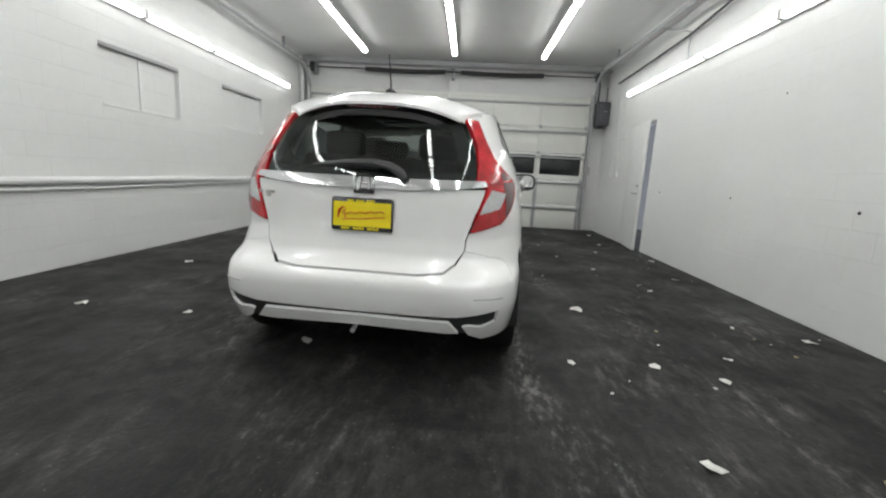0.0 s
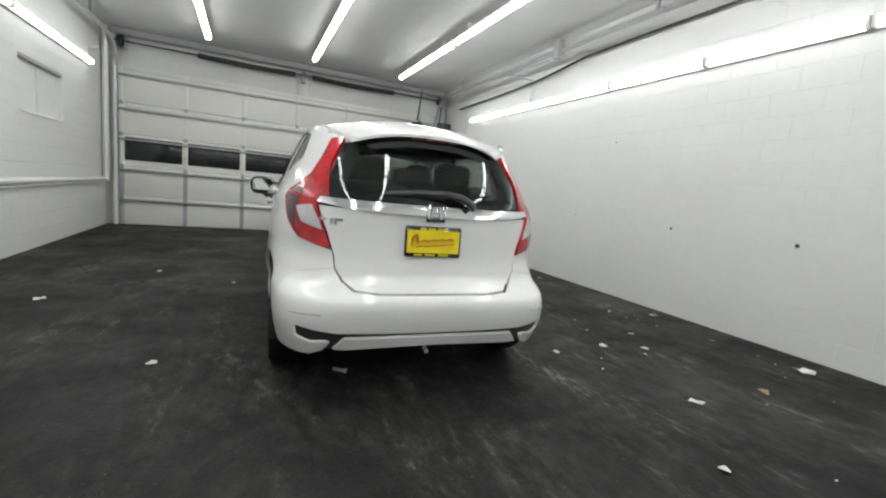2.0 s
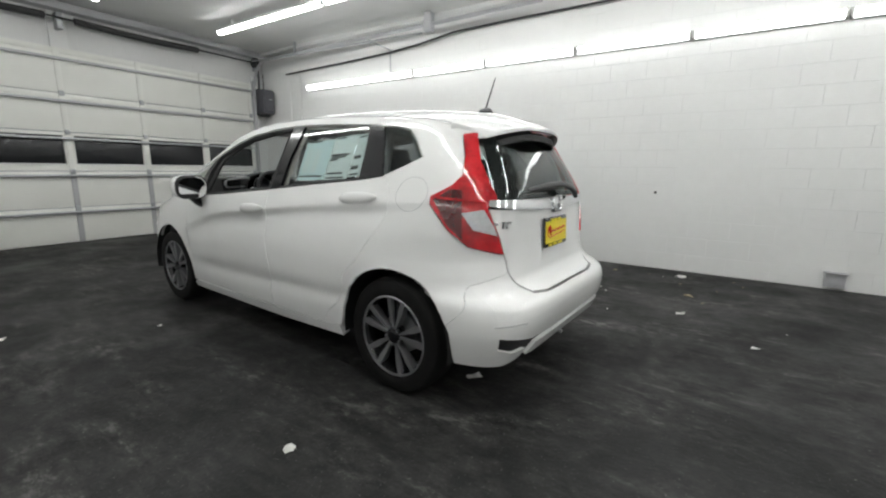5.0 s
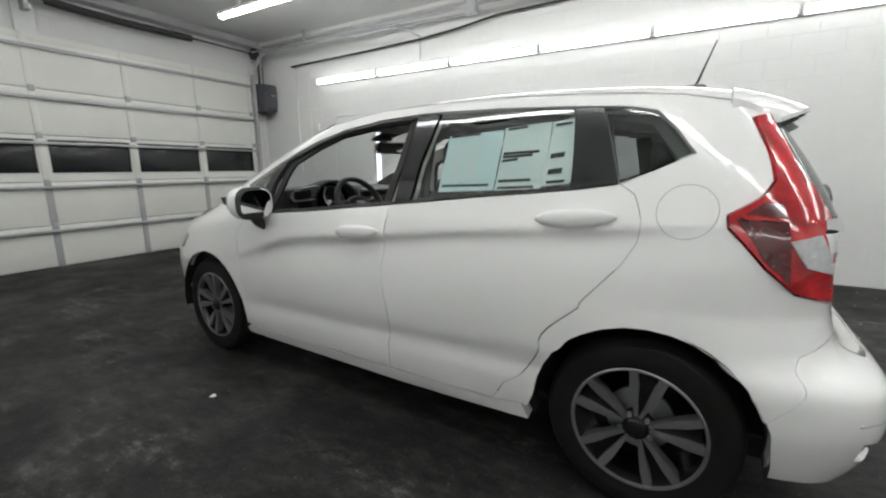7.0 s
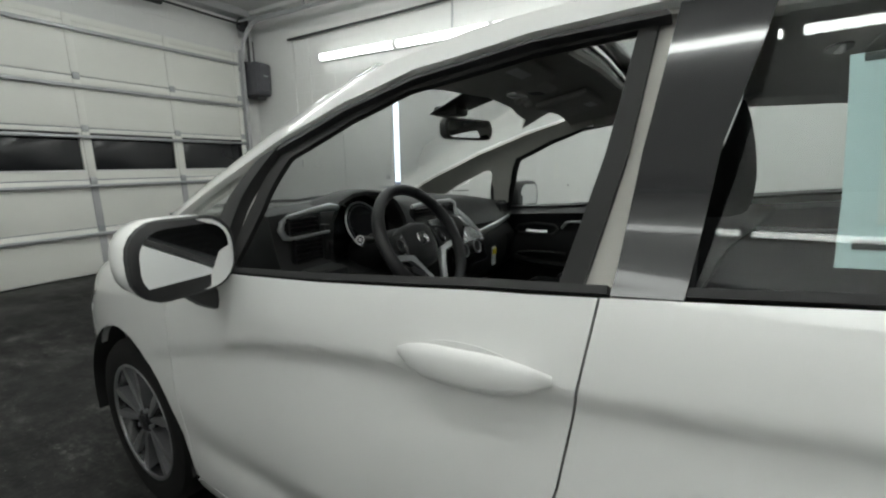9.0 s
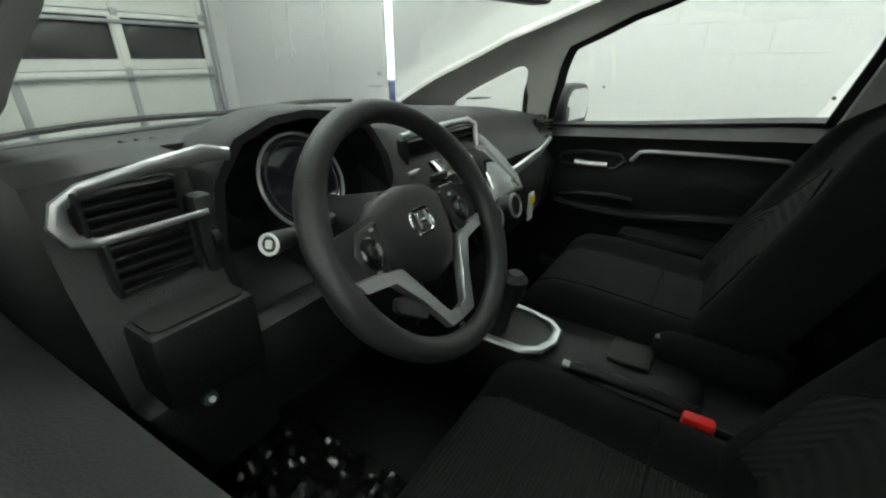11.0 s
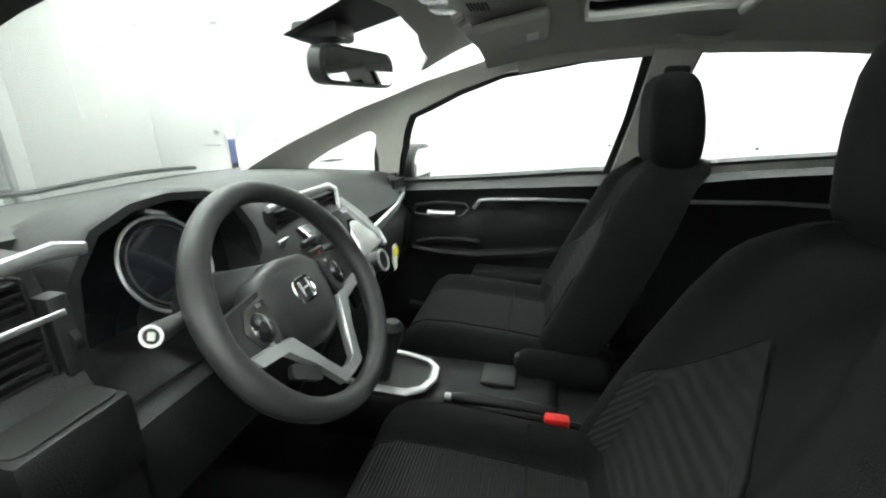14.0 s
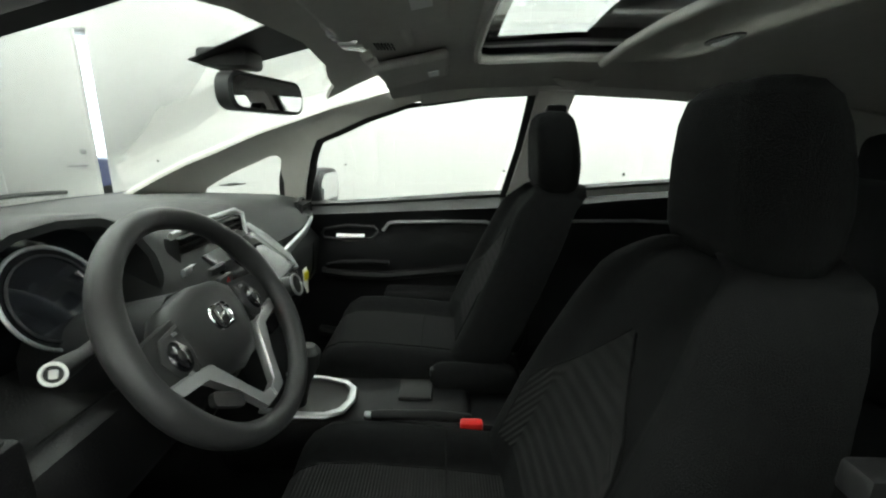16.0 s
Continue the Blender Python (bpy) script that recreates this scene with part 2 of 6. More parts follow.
def stripe_fabric(name):
    """Woven seat cloth with fine ribs."""
    m = mat(name, (0.020, 0.020, 0.021), 0.9, second=(0.028, 0.028, 0.029), scale=50, spec=0.2)
    nt = m.node_tree
    b = nt.nodes["Principled BSDF"]
    tc = nt.nodes.new("ShaderNodeTexCoord")
    wv = nt.nodes.new("ShaderNodeTexWave")
    wv.bands_direction = "Y"
    wv.inputs["Scale"].default_value = 62
    wv.inputs["Distortion"].default_value = 0.2
    wv.inputs["Detail"].default_value = 2
    wv.inputs["Detail Scale"].default_value = 3
    mpz = nt.nodes.new("ShaderNodeMapping")
    mpz.inputs["Rotation"].default_value = (radians(-35), 0, 0)
    nt.links.new(tc.outputs["Object"], mpz.inputs[0])
    nt.links.new(mpz.outputs[0], wv.inputs["Vector"])
    rp = nt.nodes.new("ShaderNodeValToRGB")
    rp.color_ramp.elements[0].color = (0.0105, 0.0105, 0.011, 1)
    rp.color_ramp.elements[1].color = (0.0155, 0.0155, 0.0155, 1)
    nt.links.new(wv.outputs["Fac"], rp.inputs[0])
    nt.links.new(rp.outputs[0], b.inputs["Base Color"])
    bp = nt.nodes.new("ShaderNodeBump")
    bp.inputs["Strength"].default_value = 0.5
    bp.inputs["Distance"].default_value = 0.003
    nt.links.new(wv.outputs["Fac"], bp.inputs["Height"])
    nt.links.new(bp.outputs[0], b.inputs["Normal"])
    return m


STRIPES = stripe_fabric("ribbed_seat_cloth")

# ---- mesh helpers ----


def part(name, bm, material, parent=None, label="", sharp=38):
    """Links a bmesh as ONE mesh object under a thing or a part."""
    me = bpy.data.meshes.new(name)
    bm.to_mesh(me)
    bm.free()
    me.materials.append(material)
    me.polygons.foreach_set("use_smooth", [True] * len(me.polygons))
    me.set_sharp_from_angle(angle=radians(sharp))
    ob = new(name, me)
    if parent:
        ob.parent = parent
    if label:
        ob["label"] = label
    return ob


def thing(name, label, category, group="", kind="", at=None):
    ob = new(name)
    ob.empty_display_size = 0.1
    if at is not None:
        ob.matrix_world = at
    return tagged(ob, label, category, group, kind)


def box(bm, c, s, bevel=0.0, m=None, seg=2):
    """A box of centre c and size s, its edges rounded, laid by the matrix m."""
    r = bmesh.ops.create_cube(bm, size=1.0)
    vs = r["verts"]
    for v in vs:
        v.co = Vector((v.co.x * s[0], v.co.y * s[1], v.co.z * s[2]))
    if bevel:
        es = list({e for v in vs for e in v.link_edges})
        r2 = bmesh.ops.bevel(bm, geom=es, offset=bevel, segments=seg, profile=0.5, affect="EDGES", clamp_overlap=True)
        vs = [v for v in r2["verts"]] or vs
        vs = list({v for f in r2["faces"] for v in f.verts} | {v for v in vs if v.is_valid})
        seen, stack = set(vs), list(vs)
        while stack:
            for e in stack.pop().link_edges:
                for v in e.verts:
                    if v not in seen:
                        seen.add(v)
                        stack.append(v)
        vs = list(seen)
    t = Matrix.Translation(c)
    for v in vs:
        v.co = t @ v.co
        if m is not None:
            v.co = m @ v.co
    return vs


def boxed(*args, **kw):
    bm = bmesh.new()
    box(bm, *args, **kw)
    return bm


def loft(bm, rings, closed=True, caps=True, loop=False):
    """Faces between rings of equal count."""
    vr = [[bm.verts.new(p) for p in r] for r in rings]
    n = len(vr[0])
    pairs = list(zip(vr, vr[1:])) + ([(vr[-1], vr[0])] if loop else [])
    for a, b in pairs:
        for i in range(n if closed else n - 1):
            j = (i + 1) % n
            bm.faces.new((a[i], a[j], b[j], b[i]))
    if caps and closed and not loop:
        bm.faces.new(vr[0][::-1])
        bm.faces.new(vr[-1])
    return vr


def sweep(bm, pts, radius, seg=10, loop=False, flat=1.0, up=None):
    """A tube along points; radius may be a list; flat squeezes it along its second axis."""
    pts = [Vector(p) for p in pts]
    n = len(pts)
    rings = []
    side = None
    for i, p in enumerate(pts):
        a = pts[(i - 1) % n] if loop or i else pts[0]
        b = pts[(i + 1) % n] if loop or i < n - 1 else pts[-1]
        d = (b - a).normalized()
        if up is not None:
            s = d.cross(Vector(up)).normalized()
        elif side is None:
            s = d.orthogonal().normalized()
        else:
            s = (side - d * side.dot(d)).normalized()
        side = s
        q = d.cross(s)
        r = radius[i] if isinstance(radius, (list, tuple)) else radius
        rings.append([p + s * (r * math.cos(2 * math.pi * k / seg)) + q * (r * flat * math.sin(2 * math.pi * k / seg)) for k in range(seg)])
    loft(bm, rings, True, True, loop)
    bmesh.ops.recalc_face_normals(bm, faces=bm.faces)


def swept(pts, radius, **kw):
    bm = bmesh.new()
    sweep(bm, pts, radius, **kw)
    return bm


def prism(bm, outline, depth, m, inset=0.0):
    """A flat outline (x, y) extruded by depth along z, its front edge drawn in a little, laid by m."""
    cx = sum(p[0] for p in outline) / len(outline)
    cy = sum(p[1] for p in outline) / len(outline)
    a = [m @ Vector((x, y, 0)) for x, y in outline]
    b = [m @ Vector((x, y, depth - inset)) for x, y in outline]
    rings = [a, b]
    if inset:
        k = lambda v, c: v - math.copysign(min(inset, abs(v - c)), v - c)
        rings.append([m @ Vector((k(x, cx), k(y, cy), depth)) for x, y in outline])
    loft(bm, rings)
    bmesh.ops.recalc_face_normals(bm, faces=bm.faces)


def prismed(*args, **kw):
    bm = bmesh.new()
    prism(bm, *args, **kw)
    return bm


def disc(cx, cy, r, n=24, ry=None):
    return [(cx + r * math.cos(2 * math.pi * i / n), cy + (ry or r) * math.sin(2 * math.pi * i / n)) for i in range(n)]


def round_rect(cx, cy, w, h, r, n=4):
    pts = []
    for sx, sy, a0 in ((1, 1, 0), (-1, 1, 90), (-1, -1, 180), (1, -1, 270)):
        for i in range(n + 1):
            a = radians(a0 + 90 * i / n)
            pts.append((cx + sx * (w / 2 - r) + r * math.cos(a), cy + sy * (h / 2 - r) + r * math.sin(a)))
    return pts

# ---- the room: a long painted-block service bay ----
XL, XR, YB, YD, ZC = -3.66, 2.79, -4.2, 9.62, 3.34


def setting(name, bm, material, label, category):
    return tagged(part(name, bm, material), label, category, kind="structure")


bm = bmesh.new()
bmesh.ops.create_grid(bm, x_segments=40, y_segments=70, size=0.5)
for v in bm.verts:
    v.co = Vector((v.co.x * 9 - 0.4, v.co.y * 16 + 2.6, 0))
setting("floor", bm, FLOOR, "dark worn concrete floor with pale scuffed patches", "floor")
setting("ceiling", boxed(((XL + XR) / 2, 2.7, ZC + 0.08), (XR - XL + 0.6, 14.6, 0.16)), CEIL, "plain off-white painted ceiling", "ceiling")


def wall_with_holes(x0, x1, y0, y1, z1, holes):
    """A wall along y between x0 and x1, with openings (ya, yb, za, zb) cut right through."""
    bm = bmesh.new()
    edges = sorted({y0, y1, *[h[0] for h in holes], *[h[1] for h in holes]})
    for a, b in zip(edges, edges[1:]):
        cut = sorted((h[2], h[3]) for h in holes if h[0] < (a + b) / 2 < h[1])
        z = 0.0
        for za, zb in cut + [(z1, z1)]:
            if za - z > 0.001:
                box(bm, ((x0 + x1) / 2, (a + b) / 2, (z + za) / 2), (x1 - x0, b - a, za - z))
            z = zb
    return bm


# left wall with two blocked-up windows, as shallow recesses
lw = [(4.40, 5.56, 1.54, 2.15), (6.50, 7.70, 1.55, 2.17), (2.20, 3.40, 1.54, 2.14)]
setting("wall_left", wall_with_holes(XL - 0.22, XL, YB, YD + 0.2, ZC, lw), WALL_X, "white painted concrete block wall", "wall")
for i, (a, b, c, d) in enumerate(lw):
    w = setting("window_%d" % (i + 1), boxed((XL - 0.12, (a + b) / 2, (c + d) / 2), (0.12, b - a, d - c)), WALL_X, "blocked-up window recess painted white", "window")
    # lintel strip in grey: the shade under the recess top is in its colour
    bm = boxed((XL - 0.03, (a + b) / 2, d - 0.02), (0.064, b - a - 0.004, 0.03), bevel=0.004)
    part("window_lintel", bm, GREY_PAINT, w, "grey steel lintel, the recess's shade put into its colour")
    part("window_sill", boxed((XL - 0.028, (a + b) / 2, c + 0.008), (0.07, b - a - 0.004, 0.014), bevel=0.003), WHITE_TRIM, w)
    part("mullion", boxed((XL - 0.055, a + (b - a) * 0.5, (c + d) / 2), (0.012, 0.03, d - c - 0.05), bevel=0.003), WHITE_TRIM, w)

# right wall with the side doorway
DY0, DY1, DZ = 6.98, 7.92, 2.03
setting("wall_right", wall_with_holes(XR, XR + 0.22, YB, YD + 0.2, ZC, [(DY0, DY1, 0, DZ)]), WALL_X, "white painted concrete block wall", "wall")
# wall_back is never in view: added to close the room's light in
setting("wall_back", boxed(((XL + XR) / 2, YB - 0.1, ZC / 2), (XR - XL + 0.44, 0.2, ZC)), WALL_Y, "unseen white end wall added to close the room", "wall")

# end wall round the overhead door
GX0, GX1, GZ = -3.46, 2.43, 2.76
bm = bmesh.new()
box(bm, ((XL + GX0) / 2, YD + 0.1, ZC / 2), (GX0 - XL, 0.2, ZC))
box(bm, ((XR + GX1) / 2, YD + 0.1, ZC / 2), (XR - GX1, 0.2, ZC))
box(bm, ((GX0 + GX1) / 2, YD + 0.1, (ZC + GZ) / 2), (GX1 - GX0, 0.2, ZC - GZ))
setting("wall_end", bm, WALL_Y, "white painted wall round the overhead door", "wall")

# sectional overhead door
garage = thing("overhead_door", "white sectional overhead garage door with dark windows, closed", "garage door", kind="structure")
rows = [(0.0, 0.515), (0.525, 1.045), (1.055, 1.60), (1.61, 2.135), (2.145, 2.75)]
pane_x = [-3.38, -2.42, -1.45, -0.452, 0.525, 1.51]
PW = 0.875
for k, (a, b) in enumerate(rows):
    bm = bmesh.new()
    if k == 2:
        box(bm, ((GX0 + GX1) / 2, 9.53, (a + 1.14) / 2), (GX1 - GX0, 0.05, 1.14 - a))
        box(bm, ((GX0 + GX1) / 2, 9.53, (b + 1.555) / 2), (GX1 - GX0, 0.05, b - 1.555))
        ends = [GX0] + [x for p in pane_x for x in (p, p + PW)] + [GX1]
        for x0, x1 in zip(ends[::2], ends[1::2]):
            if x1 - x0 > 0.01:
                box(bm, ((x0 + x1) / 2, 9.53, 1.3475), (x1 - x0, 0.05, 0.415))
    else:
        box(bm, ((GX0 + GX1) / 2, 9.53, (a + b) / 2), (GX1 - GX0, 0.05, b - a), bevel=0.004)
        # shallow pressed rib along each section
        box(bm, ((GX0 + GX1) / 2, 9.503, b - 0.05), (GX1 - GX0 - 0.02, 0.012, 0.05), bevel=0.004)
    sec = part("door_section", bm, DOOR_PAINT, garage)
    strut = boxed(((GX0 + GX1) / 2, 9.475, (0.45, 0.985, 1.51, 2.03, 2.60)[k]), (GX1 - GX0 - 0.02, 0.055, 0.035), bevel=0.006)
    part("strut", strut, STEEL, sec, "galvanised strut")
    for px in [p + PW + 0.055 for p in pane_x[:-1]] + [GX0 + 0.04, GX1 - 0.04]:
        part("stile", boxed((px, 9.498, (a + b) / 2), (0.07, 0.012, b - a - 0.004), bevel=0.003), GREY_PAINT if k < 2 else DOOR_PAINT, sec)
        if k < 4:
            part("hinge", boxed((px, 9.487, b), (0.06, 0.018, 0.07), bevel=0.004), STEEL, sec)
for p in pane_x:
    part("pane", boxed((p + PW / 2, 9.535, 1.3475), (PW - 0.004, 0.012, 0.411), bevel=0.002), DARK_PANE, garage, "dark window pane")
    part("pane_frame", boxed((p + PW / 2, 9.506, 1.148), (PW, 0.01, 0.018), bevel=0.003), WHITE_TRIM, garage)
part("bottom_seal", boxed(((GX0 + GX1) / 2, 9.53, 0.006), (GX1 - GX0, 0.05, 0.012)), SEAL, garage)
for x, s in ((GX0 - 0.02, -1), (GX1 + 0.02, 1)):
    part("track", boxed((x + 0.02 * s, 9.47, 1.4), (0.05, 0.06, 2.8), bevel=0.006), GREY_PAINT, garage, "grey vertical track")
    part("track_angle", boxed((x + 0.06 * s, 9.58, 1.45), (0.05, 0.07, 2.9), bevel=0.004), WHITE_TRIM, garage)
    for i in range(5):
        part("track_bracket", boxed((x + 0.03 * s, 9.53, 0.35 + i * 0.55), (0.07, 0.09, 0.05), bevel=0.005), STEEL, garage)

# torsion bar and springs above the door
spring = thing("torsion_spring_bar", "dark torsion springs on a steel bar above the overhead door", "torsion spring", kind="structure")
part("bar", swept([(GX0 - 0.05, 9.42, 3.13), (GX1 + 0.12, 9.42, 3.13)], 0.014, seg=10), DARK_STEEL, spring)


def coil(x0, x1):
    """Closely wound spring."""
    bm = bmesh.new()
    n = int((x1 - x0) / 0.024)
    rings = []
    for i in range(n * 2 + 1):
        x = x0 + (x1 - x0) * i / (n * 2)
        r = 0.05 if i % 2 else 0.043
        sag = 0.02 * math.sin(math.pi * (x - x0) / (x1 - x0))
        rings.append([(x, 9.42 + r * math.cos(a), 3.125 - sag + r * math.sin(a)) for a in [2 * math.pi * k / 10 for k in range(10)]])
    loft(bm, rings)
    return bm


part("spring", coil(-2.27, -0.60), DARK_STEEL, spring)
part("spring", coil(-0.28, 1.42), DARK_STEEL, spring)
for x in (-3.40, 2.50):
    bm = bmesh.new()
    sweep(bm, [(x - 0.03, 9.42, 3.13), (x + 0.03, 9.42, 3.13)], 0.095, seg=20)
    part("cable_drum", bm, DARK_STEEL, spring)
    part("end_plate", boxed((x + 0.06, 9.5, 3.12), (0.012, 0.2, 0.24), bevel=0.003), STEEL, spring)
part("centre_bracket", boxed((-0.44, 9.5, 3.10), (0.07, 0.14, 0.22), bevel=0.01), STEEL, spring)
setting("header_post", boxed((-0.44, 9.60, 3.02), (0.2, 0.05, 0.56), bevel=0.005), WHITE_TRIM, "white centre post above the door", "post")
setting("header_beam", boxed(((XL + XR) / 2, 9.50, 3.29), (XR - XL, 0.20, 0.10), bevel=0.01), GREY_PAINT, "grey painted beam over the door", "beam")

# horizontal tracks under the ceiling along both walls
for x in (GX0 - 0.02, GX1 + 0.06):
    rail = thing("ceiling_track", "grey overhead door track running under the ceiling", "door track", "overhead tracks", kind="structure")
    arc = [(x, 9.45 - 0.42 * (1 - math.cos(a)), 2.72 + 0.42 * math.sin(a)) for a in [radians(90 * i / 8) for i in range(9)]]
    bm = bmesh.new()
    sweep(bm, arc + [(x, 3.6, 3.17)], 0.028, seg=8)
    part("rail", bm, GREY_PAINT, rail)
    for y in (8.2, 5.3, 3.7):
        part("hanger", boxed((x, y, 3.25), (0.035, 0.035, 0.19), bevel=0.003), STEEL, rail)
    if x > 0:
        part("end_bracket", boxed((x - 0.02, 5.25, 3.18), (0.11, 0.12, 0.26), bevel=0.008), GREY_PAINT, rail)

# opener motor beside the door
opener = thing("door_opener", "dark grey wall-mounted garage door opener", "door opener")
part("housing", boxed((2.66, 9.40, 2.42), (0.26, 0.26, 0.46), bevel=0.03), mat("opener_grey", (0.06, 0.06, 0.07), 0.45, second=(0.09, 0.09, 0.1), scale=12), opener)
part("cover", boxed((2.68, 9.262, 2.44), (0.18, 0.03, 0.36), bevel=0.012), mat("opener_cover", (0.11, 0.11, 0.125), 0.4, second=(0.09, 0.09, 0.1), scale=12), opener)
part("badge", boxed((2.68, 9.244, 2.46), (0.07, 0.006, 0.02)), STEEL, opener)
part("bracket", boxed((2.62, 9.55, 2.42), (0.1, 0.1, 0.5), bevel=0.005), DARK_STEEL, opener)
part("shaft", swept([(2.56, 9.42, 2.6), (2.56, 9.42, 3.05)], 0.02), DARK_STEEL, opener)
part("foot", boxed((2.63, 9.38, 2.16), (0.14, 0.16, 0.05), bevel=0.01), DARK_STEEL, opener)
part("cord", swept([(2.72, 9.40, 2.2), (2.76, 9.50, 2.15), (2.775, 9.59, 2.3), (2.78, 9.6, 3.0)], 0.008, seg=6), DARK_STEEL, opener)
part("control_box", boxed((2.55, 9.585, 1.28), (0.05, 0.06, 0.16), bevel=0.006), GREY_PAINT, opener)

# side door, ajar, in the right wall
door = thing("door_1", "white side door standing slightly ajar", "door", kind="structure")
SWING = Matrix.Translation((XR + 0.01, DY1 - 0.02, 0)) @ Matrix.Rotation(radians(-6.5), 4, "Z")
LW = DY1 - DY0 - 0.06
leaf = part("leaf", boxed((0.0, -LW / 2, 1.01), (0.045, LW, 2.0), bevel=0.003, m=SWING), WHITE_TRIM, door)
part("handle", swept([SWING @ Vector(p) for p in ((-0.08, -LW + 0.07, 0.90), (-0.085, -LW + 0.19, 0.90))], 0.009), STEEL, leaf, "steel lever handle")
part("rose", swept([SWING @ Vector(p) for p in ((-0.02, -LW + 0.07, 0.90), (-0.08, -LW + 0.07, 0.90))], 0.012), STEEL, leaf)
part("deadbolt", swept([SWING @ Vector(p) for p in ((-0.02, -LW + 0.07, 1.02), (-0.05, -LW + 0.07, 1.02))], 0.022, seg=16), STEEL, leaf)
part("jamb", boxed((XR + 0.11, DY0 + 0.012, DZ / 2), (0.18, 0.024, DZ), bevel=0.002), WHITE_TRIM, door)
part("head_jamb", boxed((XR + 0.11, (DY0 + DY1) / 2, DZ - 0.012), (0.18, DY1 - DY0 - 0.05, 0.022), bevel=0.002), GREY_PAINT, door)
setting("backdrop", boxed((XR + 1.9, 7.3, 1.5), (0.05, 6.0, 3.0)), DAY, "bright daylight beyond the side door", "backdrop")
outcar = thing("parked_car", "dark blue parked car seen through the door gap", "car")
part("body", boxed((XR + 1.35, 7.1, 0.55), (0.5, 2.0, 0.7), bevel=0.12, seg=3), BLUE_PAINT, outcar)
part("cabin", boxed((XR + 1.4, 7.1, 1.02), (0.4, 1.2, 0.4), bevel=0.12, seg=3), BLACK_GLOSS, outcar)
for y in (6.5, 7.7):
    part("wheel", swept([(XR + 1.08, y, 0.3), (XR + 1.28, y, 0.3)], 0.3, seg=20), RUBBER, outcar)
setting("ground", boxed((XR + 1.1, 7.3, -0.05), (1.7, 6, 0.08)), FLOOR, "dark asphalt outside the door", "ground")

# conduits and pipes
def pipe_run(name, label, pts, r, material, clips=()):
    p = thing(name, label, "pipe", kind="structure")
    part("run", swept(pts, r, seg=8), material, p)
    for c in clips:
        part("clip", boxed(c, (0.05, 0.05, 0.05), bevel=0.006), material, p)
    return p


pipe_run("wall_pipe", "white painted pipe along the block wall", [(XL + 0.045, YB, 0.80), (XL + 0.045, 9.3, 0.80)], 0.034, WHITE_TRIM, [(XL + 0.03, y, 0.80) for y in (-1, 1.5, 4, 6.5, 8.8)])
pipe_run("wall_pipe", "thin white painted pipe under a thicker one", [(XL + 0.03, YB, 0.73), (XL + 0.03, 4.0, 0.725), (XL + 0.03, 9.3, 0.755)], 0.016, WHITE_TRIM)
pipe_run("corner_pipe", "white painted vertical pipe in the corner", [(XL + 0.07, 9.3, 0.78), (XL + 0.07, 9.3, 3.3)], 0.045, WHITE_TRIM)
pipe_run("corner_pipe", "white painted vertical pipe in the corner", [(XL + 0.16, 9.45, 0.02), (XL + 0.16, 9.45, 3.3)], 0.035, WHITE_TRIM)
# thin dark run near the wall top, lower towards the overhead door
pipe_run("conduit", "thin dark line sagging along the top of the wall", [(XR - 0.05, 8.8, 2.90), (XR - 0.05, 7.2, 2.93), (XR - 0.05, 6.2, 2.96), (XR - 0.07, 5.6, 3.0), (XR - 0.06, 5.0, 3.08), (XR - 0.05, 4.0, 3.10), (XR - 0.05, 1.5, 3.11), (XR - 0.05, YB, 3.12)], 0.016, DARK_STEEL)
pipe_run("conduit", "steel conduit dropping from the ceiling track to the wall lights", [(2.36, 6.3, 3.06), (2.5, 6.28, 3.05), (XR - 0.04, 6.2, 3.0), (XR - 0.04, 6.2, 2.62)], 0.012, STEEL, [(2.38, 6.3, 3.05)])
pipe_run("conduit", "thin steel conduit under the ceiling", [(2.36, 9.3, 3.12), (2.36, 6.3, 3.05), (2.36, 5.3, 3.02)], 0.014, STEEL)
pipe_run("wall_cable", "thin white cable hanging on the wall", [(XR - 0.012, 8.75, 2.9), (XR - 0.012, 8.75, 1.22)], 0.008, WHITE_TRIM)
pipe_run("wall_cable", "thin white cable hanging on the wall", [(XR - 0.012, 8.45, 2.9), (XR - 0.012, 8.45, 1.22)], 0.008, WHITE_TRIM)
for y, z in ((8.75, 1.21), (8.45, 1.21), (8.30, 1.88)):
    o = thing("wall_socket", "small white wall box on the block wall", "socket", "wall sockets")
    part("box", boxed((XR - 0.02, y, z), (0.04, 0.07, 0.11), bevel=0.006), WHITE_TRIM, o)
for y, z, r in ((2.18, 0.907, 0.016), (3.36, 0.921, 0.013), (4.86, 0.95, 0.010), (6.55, 0.95, 0.012), (4.3, 1.9, 0.008)):
    o = thing("wall_hole", "small dark anchor hole in the white wall", "hole", "anchor holes", kind="structure")
    part("plug", swept([(XR - 0.004, y, z), (XR + 0.02, y, z)], r, seg=10), SEAL, o)
o = thing("vent_box", "small grey metal box low on the wall", "box")
part("body", boxed((XR - 0.02, 0.48, 0.10), (0.05, 0.16, 0.14), bevel=0.006), GREY_PAINT, o)
part("lip", boxed((XR - 0.035, 0.48, 0.175), (0.08, 0.18, 0.012), bevel=0.003), GREY_PAINT, o)
# soffit along the right-hand top corner
setting("soffit", boxed((XR - 0.09, 2.7, ZC - 0.03), (0.18, 13.8, 0.06), bevel=0.01), CEIL, "shallow painted soffit along the wall", "soffit")


